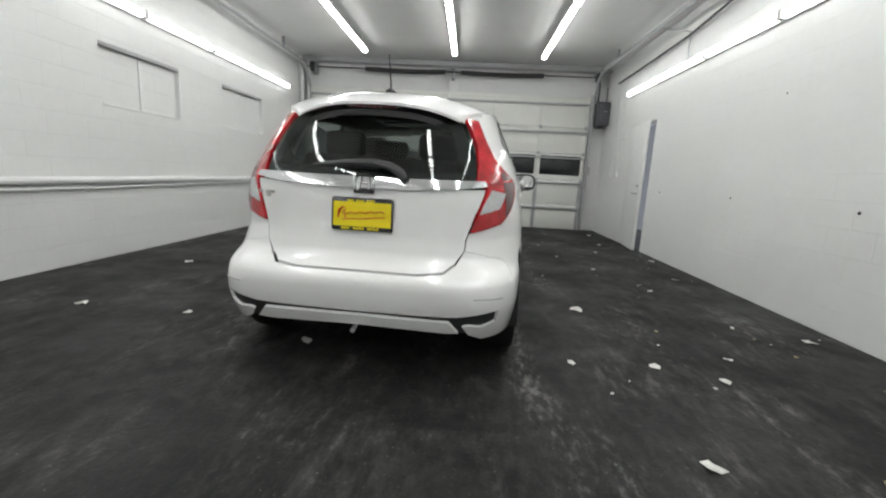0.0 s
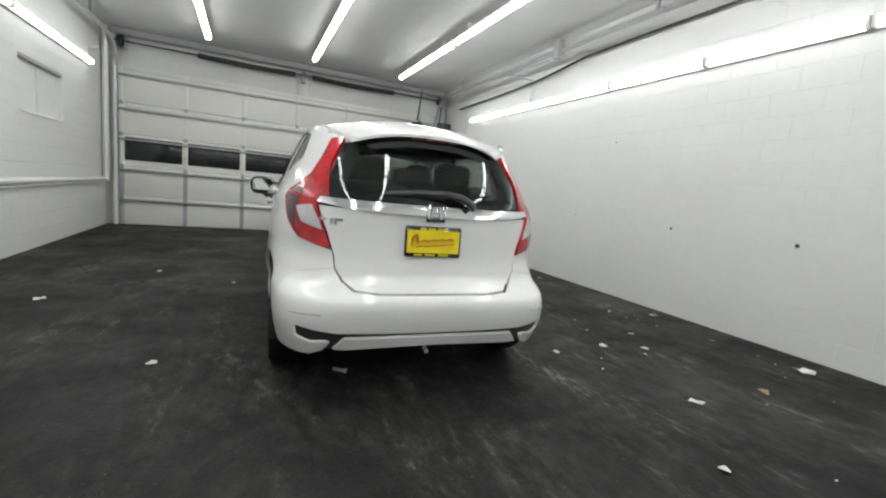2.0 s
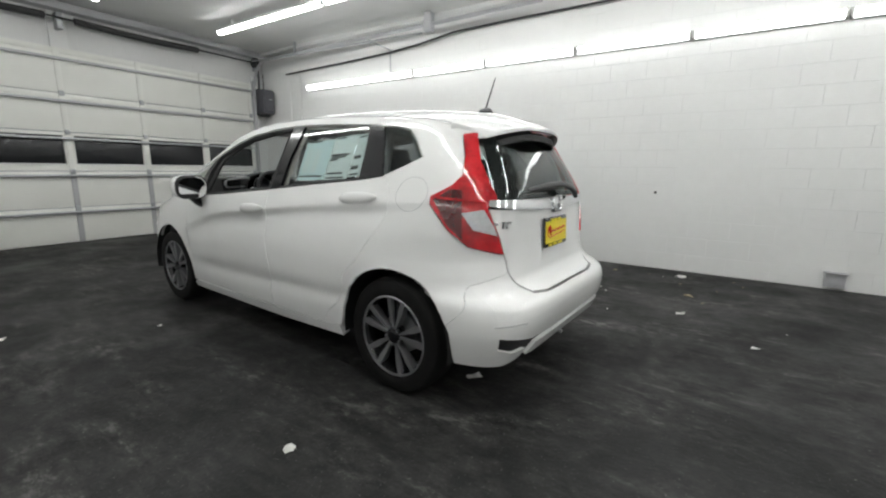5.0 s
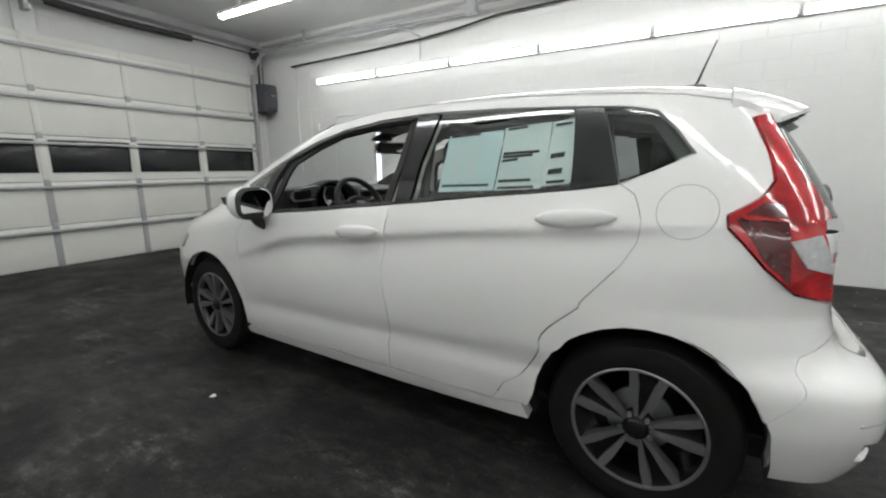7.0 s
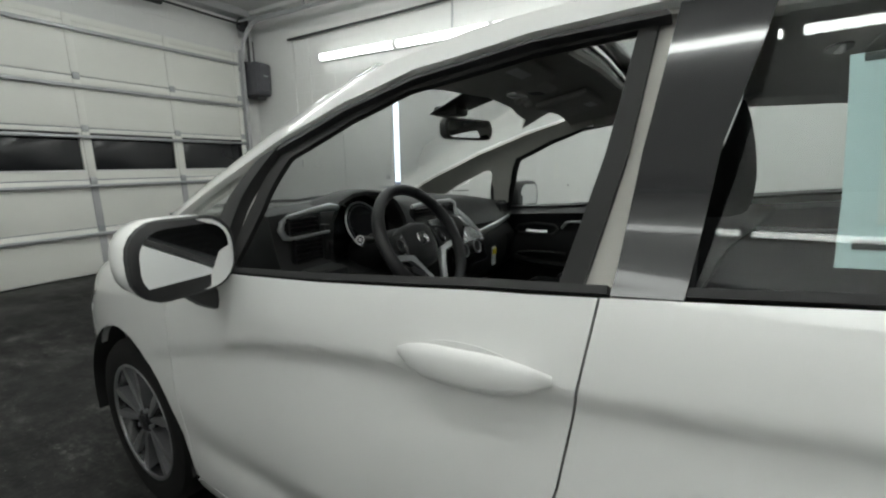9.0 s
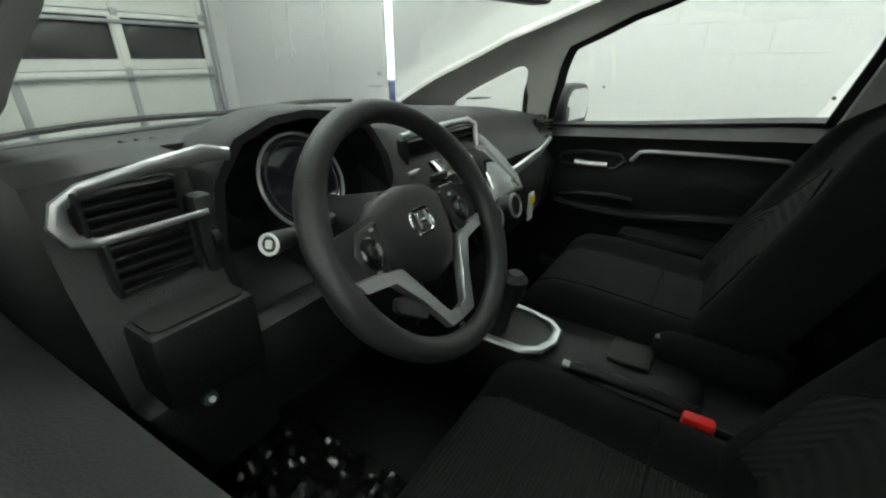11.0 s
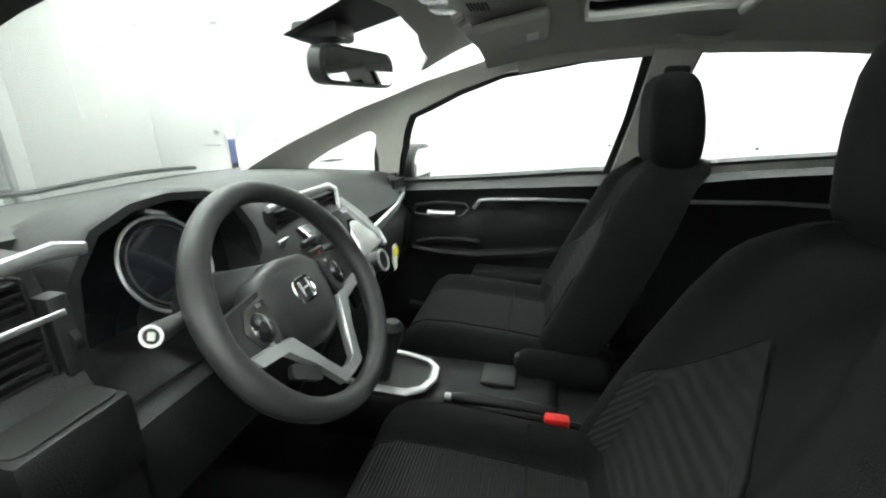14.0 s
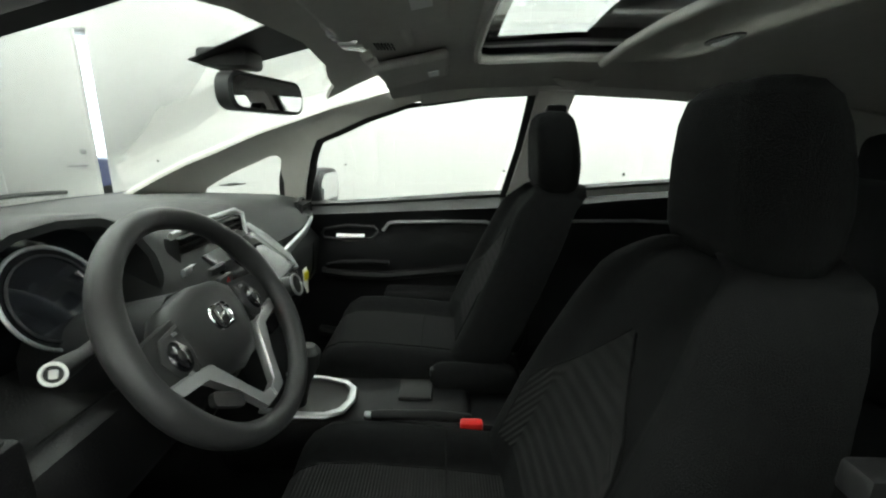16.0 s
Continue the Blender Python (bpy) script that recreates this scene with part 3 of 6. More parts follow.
# ---- lamps: rows of bare tubes ----
def tube_light(name, label, group, p, length, along, width, facing, glow):
    """A shallow white channel with a frosted glowing tube; p is its middle on the mounting surface."""
    ob = thing(name, label, "tube light", group, at=Matrix.Translation(p))
    d = Vector(facing)
    a = Vector(along)
    s = a.cross(d)
    rot = Matrix((s, a, d)).transposed().to_4x4()
    part("channel", boxed((0, 0, 0.018), (width * 1.15, length - 0.01, 0.034), bevel=0.006, m=rot), WHITE_TRIM, ob)
    bm = bmesh.new()
    n = 10
    ring = lambda y: [rot @ Vector((width / 2 * math.cos(math.pi * k / n), y, 0.038 + width * 0.55 * math.sin(math.pi * k / n))) for k in range(n + 1)]
    loft(bm, [ring(-length / 2 + 0.03), ring(length / 2 - 0.03)])
    bmesh.ops.recalc_face_normals(bm, faces=bm.faces)
    part("tube", bm, glow, ob, "glowing frosted tube")
    for e in (-1, 1):
        part("end_cap", boxed((0, e * (length / 2 - 0.016), 0.05), (width * 1.1, 0.026, 0.07), bevel=0.006, m=rot), WHITE_TRIM, ob)
    return ob


lab = "bright white tube light on the ceiling"
for x in (-2.03, -0.37, 1.24):
    first = None
    for i in range(5):
        at = Vector((x, 8.42 - 1.2 - i * 2.42, ZC - 0.085))
        if first is None:
            first = tube_light("ceiling_light", lab, "ceiling tube rows", at, 2.40, (0, 1, 0), 0.085, (0, 0, -1), TUBE)
            for e in (-0.8, 0.8):
                part("stem", boxed((0, e, 0.042), (0.05, 0.05, 0.086), bevel=0.004), WHITE_TRIM, first)
        else:
            copy_thing(first, Matrix.Translation(at))
lab = "bright white tube light high on the wall"
for x, f, ys, z in ((XR, -1, 8.22, 2.60), (XL, 1, 8.72, 2.58)):
    first = None
    for i in range(10):
        at = Vector((x, ys - 0.62 - i * 1.25, z))
        if first is None:
            first = tube_light("wall_light", lab, "wall tube rows", at, 1.245, (0, 1, 0), 0.085, (f, 0, 0), WALL_TUBE)
        else:
            copy_thing(first, Matrix.Translation(at))

# ---- the car's outer surface: a plan outline at each height ----
YM = 1.2          # widest station, metres ahead of the rear axle
WIDTH = [(0.15, .78), (.22, .805), (.35, .828), (.5, .842), (.62, .846), (.75, .845), (.88, .838), (.98, .815), (1.05, .785), (1.12, .76), (1.25, .705), (1.38, .645), (1.46, .60)]
TAIL = [(.15, -.51), (.22, -.575), (.30, -.622), (.38, -.650), (.45, -.662), (.50, -.660), (.53, -.648), (.555, -.615), (.58, -.565), (.61, -.535), (.66, -.520), (.75, -.510), (.90, -.505), (.96, -.503), (1.02, -.488), (1.15, -.425), (1.28, -.345), (1.38, -.28), (1.46, -.22)]
NOSE = [(.15, 3.20), (.25, 3.30), (.45, 3.36), (.6, 3.345), (.72, 3.26), (.80, 3.16), (.90, 2.85), (.98, 2.66), (1.1, 2.42), (1.2, 2.20), (1.3, 1.97), (1.4, 1.70), (1.46, 1.50)]


def curve(table, v):
    """A smooth curve through (v, value) pairs."""
    a = np.array(table)
    k, f = a[:, 0], a[:, 1]
    g = np.gradient(f, k)
    i = np.clip(np.searchsorted(k, v) - 1, 0, len(k) - 2)
    h = k[i + 1] - k[i]
    s = np.clip((v - k[i]) / h, 0, 1)
    return (2*s**3-3*s**2+1)*f[i] + (s**3-2*s**2+s)*h*g[i] + (3*s**2-2*s**3)*f[i+1] + (s**3-s**2)*h*g[i+1]


NR, NF = 5.0, 5.0


def girth_table():
    part_side = np.linspace(0, .96, 160)
    part_end = np.linspace(0, .985, 160)[::-1]
    rear = np.unique(np.concatenate([np.arcsin(part_side**(NR/2)), np.arccos(part_end**(NR/2)), [math.pi/2]]))
    front = np.unique(np.concatenate([np.arcsin(part_side**(NF/2)), np.arccos(part_end**(NF/2)), [math.pi/2]]))
    phi = np.concatenate([-front[::-1], rear[1:]])
    w, yr, yf = .845, -.62, 3.33
    n = np.where(phi >= 0, NR, NF)
    x = w*np.abs(np.cos(phi))**(2/n)
    x[np.abs(np.cos(phi)) < 1e-9] = 0
    t = np.abs(np.sin(phi))**(2/n)
    y = np.where(phi >= 0, YM-(YM-yr)*t, YM+(yf-YM)*t)
    u = np.concatenate([[0], np.cumsum(np.hypot(np.diff(x), np.diff(y)))])
    u -= np.interp(0, phi, u)
    back, fore = u[-1], u[0]
    u = np.concatenate([2*fore-u[::-1][:-1], u, 2*back-u[::-1][1:]])
    phi = np.concatenate([-math.pi-phi[::-1][:-1], phi, math.pi-phi[::-1][1:]])
    keep = np.concatenate([[True], np.diff(u) > 1e-9])
    return u[keep], phi[keep]


GU, GP = girth_table()


def corner(z):
    """How square the tail's corners are in plan: squarer at the bumper."""
    return float(np.interp(z, [.40, .72], [7.0, NR]))


def girth(kind, v, z):
    """The girth of a place given by its station y ('y') or, on the tail ('x') or nose ('f'), by x."""
    w = float(curve(WIDTH, z))
    if kind == 'y':
        if v <= YM:
            t = min(1, (YM-v)/(YM-float(curve(TAIL, z))))
            phi = math.asin(t**(corner(z)/2))
        else:
            t = min(1, (v-YM)/(float(curve(NOSE, z))-YM))
            phi = -math.asin(t**(NF/2))
    else:
        n = corner(z) if kind == 'x' else NF
        phi = math.acos(min(1, abs(v)/w)**(n/2))
        if v > 0:
            phi = math.pi-phi
        if kind == 'f':
            phi = -phi
    return float(np.interp(phi, GP, GU))

# ---- the car ----
CAR = pose(-0.438, 2.808, 0, 0, 0, -3.4)
car = thing("hatchback_car", "white five-door hatchback with the driver's window lowered", "car", at=CAR)
DENSE = np.linspace(0.15, 1.46, 1311)
WIDTH_D, TAIL_D, NOSE_D = (curve(t, DENSE) for t in (WIDTH, TAIL, NOSE))


def skin(u, z):
    """The point of the outer surface at girth u (0 at the left flank, growing rearwards) and height z."""
    phi = float(np.interp(u, GU, GP))
    n = corner(z) if phi >= 0 else NF
    c, s = math.cos(phi), abs(math.sin(phi))
    w = float(np.interp(z, DENSE, WIDTH_D))
    x = -math.copysign(abs(c) ** (2 / n) * w, c)
    t = s ** (2 / n)
    y = YM - (YM - float(np.interp(z, DENSE, TAIL_D))) * t if phi >= 0 else YM + (float(np.interp(z, DENSE, NOSE_D)) - YM) * t
    return Vector((x, y, z))


CREASE = [(-0.3, 1.0), (0.25, 0.962), (0.7, 0.922), (1.2, 0.868), (1.5, 0.838), (1.75, 0.80), (1.95, 0.74), (2.4, 0.62)]


def crease(y, z):
    """Offset of the flank: a shoulder line with a hollow below it, and a swell along the sill."""
    zc = float(np.interp(y, *zip(*CREASE)))
    fade = max(0.0, min(1.0, (y + 0.25) / 0.3)) * max(0.0, min(1.0, (2.35 - y) / 0.5))
    d = z - zc
    o = 0.0
    if d < 0:
        k = -d / 0.05
        o = -0.017 * k * math.exp(1 - k) * fade
    o -= 0.013 * math.exp(-((z - 0.43 + 0.03 * (y - 1)) / 0.055) ** 2) * fade
    return o


def shell_point(u, z, off):
    p = skin(u, z)
    du = skin(u + 0.004, z) - skin(u - 0.004, z)
    dz = skin(u, min(1.46, z + 0.004)) - skin(u, max(0.15, z - 0.004))
    n = dz.cross(du)
    if n.length < 1e-9:
        n = Vector((p.x, p.y - YM, 0))
    n.normalize()
    if n.dot(Vector((p.x, (p.y - YM) * 0.6, 0.05))) < 0:
        n = -n
    side = max(0.0, min(1.0, (abs(n.x) - 0.5) / 0.3)) if z < 1.1 else 0
    return p + n * (off + side * crease(p.y, z))


def flat_points(verts):
    out = []
    for v in verts:
        k, a, z = ("y", *v) if len(v) == 2 else v
        out.append((girth(k, a, z), z))
    return out


def shrink(pts, gap):
    """The outline drawn in by gap on all sides."""
    n = len(pts)
    area = sum(pts[i][0] * pts[(i + 1) % n][1] - pts[(i + 1) % n][0] * pts[i][1] for i in range(n))
    s = 1 if area > 0 else -1
    out = []
    for i in range(n):
        a, b, c = Vector(pts[i - 1]), Vector(pts[i]), Vector(pts[(i + 1) % n])
        d1, d2 = (b - a).normalized(), (c - b).normalized()
        n1, n2 = Vector((-d1.y, d1.x)) * s, Vector((-d2.y, d2.x)) * s
        m = n1 + n2
        m = m / max(0.35, m.dot(n1)) if m.length > 1e-6 else n1
        out.append((b.x + m.x * gap, b.y + m.y * gap))
    return out


def sheet(verts, thick=0.018, gap=0.0018, off=0.0, step=0.05, flip=False, holes=()):
    """A bmesh of a panel: an outline on the car's surface with thickness."""
    flat = shrink(flat_points(verts), gap)
    bm = bmesh.new()
    es = []
    for loop in [flat] + [flat_points(h) for h in holes]:
        vs = [bm.verts.new((x, z, 0)) for x, z in loop]
        es += [bm.edges.new((vs[i], vs[(i + 1) % len(vs)])) for i in range(len(vs))]
    bmesh.ops.triangle_fill(bm, edges=es, use_beauty=True, use_dissolve=False)
    us, zs = [p[0] for p in flat], [p[1] for p in flat]
    for axis, lo, hi, st in ((0, min(us), max(us), step), (1, min(zs), max(zs), 0.013 if max(zs) - min(zs) > 0.35 and step <= 0.05 else step * 0.8)):
        k = max(1, int((hi - lo) / st))
        for i in range(1, k):
            co = [0, 0, 0]
            co[axis] = lo + (hi - lo) * i / k
            no = [0, 0, 0]
            no[axis] = 1
            bmesh.ops.bisect_plane(bm, geom=bm.verts[:] + bm.edges[:] + bm.faces[:], plane_co=co, plane_no=no, dist=1e-5)
    bmesh.ops.remove_doubles(bm, verts=bm.verts, dist=1e-5)
    outer = {v: (v.co.x, v.co.y) for v in bm.verts}
    faces = bm.faces[:]
    rim = [e for e in bm.edges if len(e.link_faces) == 1]
    inner = {}
    for v, (u, z) in outer.items():
        inner[v] = bm.verts.new(shell_point(u, z, off - thick))
    for f in faces:
        bm.faces.new([inner[v] for v in reversed(f.verts)])
    for e in rim:
        a, b = e.verts
        bm.faces.new((a, b, inner[b], inner[a]))
    for v, (u, z) in outer.items():
        v.co = shell_point(u, z, off)
    if flip:
        for v in bm.verts:
            v.co.x = -v.co.x
    bmesh.ops.recalc_face_normals(bm, faces=bm.faces)
    return bm


def panel(name, verts, material, parent=None, label="", flip=False, **kw):
    return part(name, sheet(verts, flip=flip, **kw), material, parent or car, label)


def arch(cy, cz, r, a0, a1, n=14):
    return [(cy + r * math.cos(radians(a0 + (a1 - a0) * i / n)), cz + r * math.sin(radians(a0 + (a1 - a0) * i / n))) for i in range(n + 1)]


BELT = [(1.95, .932), (1.55, .962), (1.12, 1.003), (1.03, 1.012), (.93, 1.022), (.62, 1.055), (.24, 1.09), (.11, 1.11)]
SEAM_F = [(2.05, .928), (2.10, .86), (2.154, .727), (2.155, .466), (2.15, .25)]
SEAM_B = [(1.03, 1.012), (1.04, .92), (1.062, .74), (1.045, .39), (1.046, .26)]
SEAM_R = [(.11, 1.11), (.065, 1.08), (.035, 1.0), (.04, .93), (.08, .856), (.2, .70), (.33, .555), (.47, .35), (.52, .268)]
DLO = [(2.34, .992), (2.05, 1.13), (1.80, 1.243), (1.6, 1.312), (1.43, 1.358), (1.2, 1.39), (1.0, 1.402), (.86, 1.402), (.6, 1.395), (.29, 1.378), (.12, 1.365), (.03, 1.345), (-.03, 1.285), (-.09, 1.206)]
RAIL = [(2.52, .99), (2.22, 1.14), (1.95, 1.252), (1.7, 1.338), (1.5, 1.388), (1.3, 1.42), (.9, 1.44), (.35, 1.42), (0, 1.393), (-.15, 1.365)]
TAIL_OUT = [("x", -.475, 1.325), ("x", -.525, 1.315), ("x", -.575, 1.21), ("x", -.625, 1.12), (-.265, 1.075), (-.185, 1.022), (-.19, .985), (-.29, .87), (-.37, .795), ("x", -.53, .748)]

for flip in (False, True):
    s = 1 if flip else -1
    fd = panel("front_door", SEAM_F + [(1.6, .252)] + SEAM_B[::-1] + BELT[2::-1], CAR_WHITE, label="white front door" + ("" if flip else " with the window lowered"), flip=flip)
    rd = panel("rear_door", SEAM_B + [(.8, .262)] + SEAM_R[::-1] + BELT[6:3:-1], CAR_WHITE, label="white rear door", flip=flip)
    panel("rocker_panel", [(2.15, .247), (1.6, .248), (1.046, .255), (.52, .264), (.40, .285), (.372, .215), (1.0, .19), (2.19, .185), (2.20, .22)], CAR_WHITE, flip=flip, thick=0.05)
    # quarter panel, roof rail and windscreen pillar in one pressing
    panel("side_frame", RAIL + TAIL_OUT[:1] + TAIL_OUT[1:] + [("x", -.515, .662), (-.40, .62), (-.335, .44)] + arch(0, .31, .352, 158, 4) + [(.375, .275), (.40, .285), (.52, .266)] + SEAM_R[::-1][1:] + DLO[::-1], CAR_WHITE, flip=flip, gap=0.0009)
    panel("front_fender", SEAM_F[::-1] + [(2.30, .955), (2.42, .965), (2.60, .935), (2.85, .87), (2.96, .80), (2.80, .74), (2.95, .62), (2.86, .58)] + arch(2.53, .31, .352, 40, 176) + [(2.18, .25)], CAR_WHITE, flip=flip)
    panel("headlight", [(2.96, .80), (2.98, .815), (3.08, .77), ("f", -.60, .70), ("f", -.50, .665), (2.98, .645), (2.80, .74)], CLEAR_LENS, flip=flip, label="clear headlight")
    # black pillar covers and glass
    panel("window_trim", [(1.02, 1.013), (1.005, 1.2), (.985, 1.4), (.87, 1.4), (.915, 1.2), (.935, 1.02)], BLACK_GLOSS, flip=flip, off=-0.003, label="gloss black pillar cover")
    panel("window_trim", [(.27, 1.088), (.30, 1.375), (.20, 1.369), (.115, 1.112)], BLACK_GLOSS, flip=flip, off=-0.003, label="gloss black pillar cover")
    panel("quarter_glass", [(.195, 1.365), (.12, 1.361), (.035, 1.34), (-.024, 1.283), (-.08, 1.207), (.115, 1.116)], TINT, car, flip=flip, off=-0.006, thick=0.004, label="dark tinted quarter window")
    panel("door_glass", [(.93, 1.03), (.867, 1.396), (.6, 1.389), (.305, 1.373), (.272, 1.093), (.62, 1.06)], GLASS, rd, flip=flip, off=-0.008, thick=0.004, label="rear door window")
    panel("corner_glass", [(1.965, .942), (1.86, 1.19), (2.05, 1.112), (2.30, .99), (2.1, .955)], GLASS, flip=flip, off=-0.008, thick=0.004, label="small triangular window")
    panel("window_frame", [(1.90, .935), (1.80, 1.235), (1.88, 1.20), (1.985, .938)], BLACK_TRIM, fd, flip=flip, off=-0.004, thick=0.03, label="black window divider")
    lift = 0.016 if flip else 0.010
    panel("window_frame", [(1.80, 1.238), (1.6, 1.307), (1.43, 1.353), (1.2, 1.385), (1.0, 1.397), (.99, 1.378 + lift / 2), (1.2, 1.366 + lift), (1.43, 1.332 + lift), (1.6, 1.285 + lift), (1.81, 1.213 + lift / 2)], BLACK_TRIM, fd, flip=flip, off=-0.006, thick=0.02, label="black window channel")
    panel("belt_strip", [(1.95, .934), (1.55, .964), (1.12, 1.005), (1.02, 1.014), (1.02, 1.028), (1.12, 1.02), (1.55, .979), (1.95, .948)], BLACK_TRIM, fd, flip=flip, off=0.003, thick=0.03)
    panel("belt_strip", [(.935, 1.023), (.62, 1.056), (.24, 1.091), (.24, 1.104), (.62, 1.07), (.935, 1.037)], BLACK_TRIM, rd, flip=flip, off=0.003, thick=0.03)
    if flip:
        panel("door_glass", [(1.12, 1.01), (1.01, 1.39), (1.2, 1.378), (1.43, 1.345), (1.6, 1.30), (1.80, 1.225), (1.90, .94), (1.55, .97)], GLASS, fd, flip=flip, off=-0.010, thick=0.004, label="clear front door window")
    # pull handles
    for d, y0, y1, z in ((fd, 1.075, 1.335, .885), (rd, .105, .37, .995)):
        bm = bmesh.new()
        pts = []
        for i in range(9):
            y = y0 + (y1 - y0) * i / 8
            p = shell_point(girth("y", y, z), z, 0.002 + 0.020 * math.sin(math.pi * i / 8) ** 0.6)
            pts.append((p.x * -s, y, z + 0.012 - 0.018 * i / 8))
        sweep(bm, pts, [0.003, 0.009, 0.012, 0.013, 0.013, 0.013, 0.012, 0.009, 0.003], seg=12, flat=2.4, up=(0, 0, 1))
        h = part("door_handle", bm, CAR_WHITE, d, "body-coloured pull handle")
        cup = sheet([(y, z + 0.032 * math.sin(a) * 1.0) for y, a in [((y0 + y1) / 2 + (y1 - y0) * 0.40 * math.cos(2 * math.pi * k / 18), 2 * math.pi * k / 18) for k in range(18)]], thick=0.002, off=0.0015, flip=flip, gap=0)
        part("handle_cup", cup, CAR_WHITE, d)
    # door mirror
    bm = bmesh.new()
    rings = []
    for k, (y, w, hh) in enumerate(((-.035, .205, .150), (-.02, .225, .166), (.02, .222, .162), (.06, .19, .135), (.10, .12, .08))):
        rings.append([(s * (.925 + x), 1.845 + y + abs(x) * 0.10, 1.0 + z + 0.02 * x) for x, z in round_rect(0, 0, w, hh, min(w, hh) * 0.42, 5)])
    loft(bm, rings)
    bmesh.ops.recalc_face_normals(bm, faces=bm.faces)
    mir = part("door_mirror", bm, CAR_WHITE if not flip else BLACK_TRIM, car, "white and black door mirror")
    part("mirror_glass", prismed(round_rect(0, 0, .185, .130, .05, 5), 0.006, Matrix.Translation((s * .925, 1.8145, 1.0)) @ Matrix.Rotation(radians(93), 4, "X") @ Matrix.Rotation(radians(-s * 7), 4, "Y")), MIRROR, mir, "silver mirror glass")
    part("mirror_rim", prismed(round_rect(0, 0, .222, .163, .066, 5), 0.016, Matrix.Translation((s * .925, 1.827, 1.0)) @ Matrix.Rotation(radians(90), 4, "X") @ Matrix.Rotation(radians(-s * 7), 4, "Y"), inset=0.004), BLACK_TRIM, mir)
    part("mirror_foot", swept([(s * .93, 1.87, .945), (s * .87, 1.90, .90), (s * .80, 1.92, .87)], [0.030, 0.038, 0.05], seg=10, flat=0.6), BLACK_TRIM, mir)
    # tail light
    tl = panel("tail_light", TAIL_OUT + [("x", -.555, .83), ("x", -.600, .970), ("x", -.545, .992), ("x", -.545, 1.08), ("x", -.532, 1.18), ("x", -.485, 1.28), ("x", -.46, 1.32)], RED_LENS, off=0.010, thick=0.03, gap=0.003, label="large red tail light", flip=flip)
    panel("side_lens", [(-.205, 1.005), (-.265, 1.055), (-.315, 1.05), (-.335, .98), (-.345, .88), (-.35, .825), (-.285, .89)], DARK_RED, tl, off=0.0125, thick=0.003, flip=flip, label="deep red side lens")
    panel("clear_lens", [("x", -.690, .950), ("x", -.618, .966), ("x", -.585, .89), ("x", -.568, .842), ("x", -.664, .872)], CLEAR_LENS, tl, off=0.0145, thick=0.005, flip=flip, label="clear reversing lens")
    panel("bright_strip", [("x", -.72, 1.02), ("x", -.60, 1.0), ("x", -.60, .99), ("x", -.72, 1.005)], RED_LENS, tl, off=0.018, thick=0.006, flip=flip)

# fuel flap on the left flank: its groove's shade drawn as a thin grey ring
bm = bmesh.new()
ring = [shell_point(girth("y", -.085 + .082 * math.cos(a), 1.03 + .08 * math.sin(a)), 1.03 + .08 * math.sin(a), 0.0005) for a in [2 * math.pi * k / 36 for k in range(36)]]
sweep(bm, ring, 0.0011, seg=6, loop=True)
part("fuel_flap_seam", bm, GREY_PAINT, car)

# tail: hatch, glass, bumper
H_SIDE = [("x", -.598, .97), ("x", -.551, .83), ("x", -.527, .75), ("x", -.512, .66), ("x", -.472, .60), ("x", -.42, .565), ("x", -.30, .553)]
mirrored = lambda vs: [(v[0], -v[1], v[2]) for v in vs[::-1]]
hatch = panel("hatch", H_SIDE + mirrored(H_SIDE) + [("x", .3, .955), ("x", 0, .945), ("x", -.3, .955)], CAR_WHITE, label="white tailgate", thick=0.03, gap=0.003)
panel("chrome_bar", [("x", -.60, .978), ("x", -.45, .958), ("x", -.2, .946), ("x", 0, .944), ("x", .2, .946), ("x", .45, .958), ("x", .60, .978), ("x", .585, 1.006), ("x", .3, 1.002), ("x", 0, 1.0), ("x", -.3, 1.002), ("x", -.585, 1.006)], CHROME, hatch, off=0.014, thick=0.03, label="chrome tailgate bar")
panel("rear_glass", [("x", -.58, 1.008), ("x", -.3, 1.004), ("x", 0, 1.002), ("x", .3, 1.004), ("x", .578, 1.008), ("x", .545, 1.12), ("x", .475, 1.29), ("x", .42, 1.325), ("x", .2, 1.355), ("x", 0, 1.36), ("x", -.2, 1.355), ("x", -.42, 1.325), ("x", -.475, 1.29), ("x", -.545, 1.12)], REAR_TINT, hatch, thick=0.005, gap=0.002, label="tinted rear window")
# black printed border inside the rear glass
for vs in ([("x", -.578, 1.01), ("x", -.52, 1.12), ("x", -.455, 1.29), ("x", -.40, 1.325), ("x", -.36, 1.30), ("x", -.40, 1.25), ("x", -.46, 1.10), ("x", -.50, 1.05)],
           [("x", .578, 1.01), ("x", .50, 1.05), ("x", .46, 1.10), ("x", .40, 1.25), ("x", .36, 1.30), ("x", .40, 1.325), ("x", .455, 1.29), ("x", .52, 1.12)],
           [("x", -.36, 1.295), ("x", -.40, 1.322), ("x", -.2, 1.352), ("x", 0, 1.357), ("x", .2, 1.352), ("x", .40, 1.322), ("x", .36, 1.295), ("x", 0, 1.31)],
           [("x", -.50, 1.05), ("x", -.578, 1.01), ("x", -.3, 1.007), ("x", 0, 1.005), ("x", .3, 1.007), ("x", .578, 1.01), ("x", .50, 1.05), ("x", .3, 1.03), ("x", 0, 1.05), ("x", -.3, 1.03)]):
    panel("glass_border", vs, SEAL, hatch, off=-0.0065, thick=0.002, gap=0)
B_TOP = [("x", -.30, .548), ("x", -.424, .560), ("x", -.477, .596), ("x", -.515, .662), (-.40, .62), (-.335, .44)]
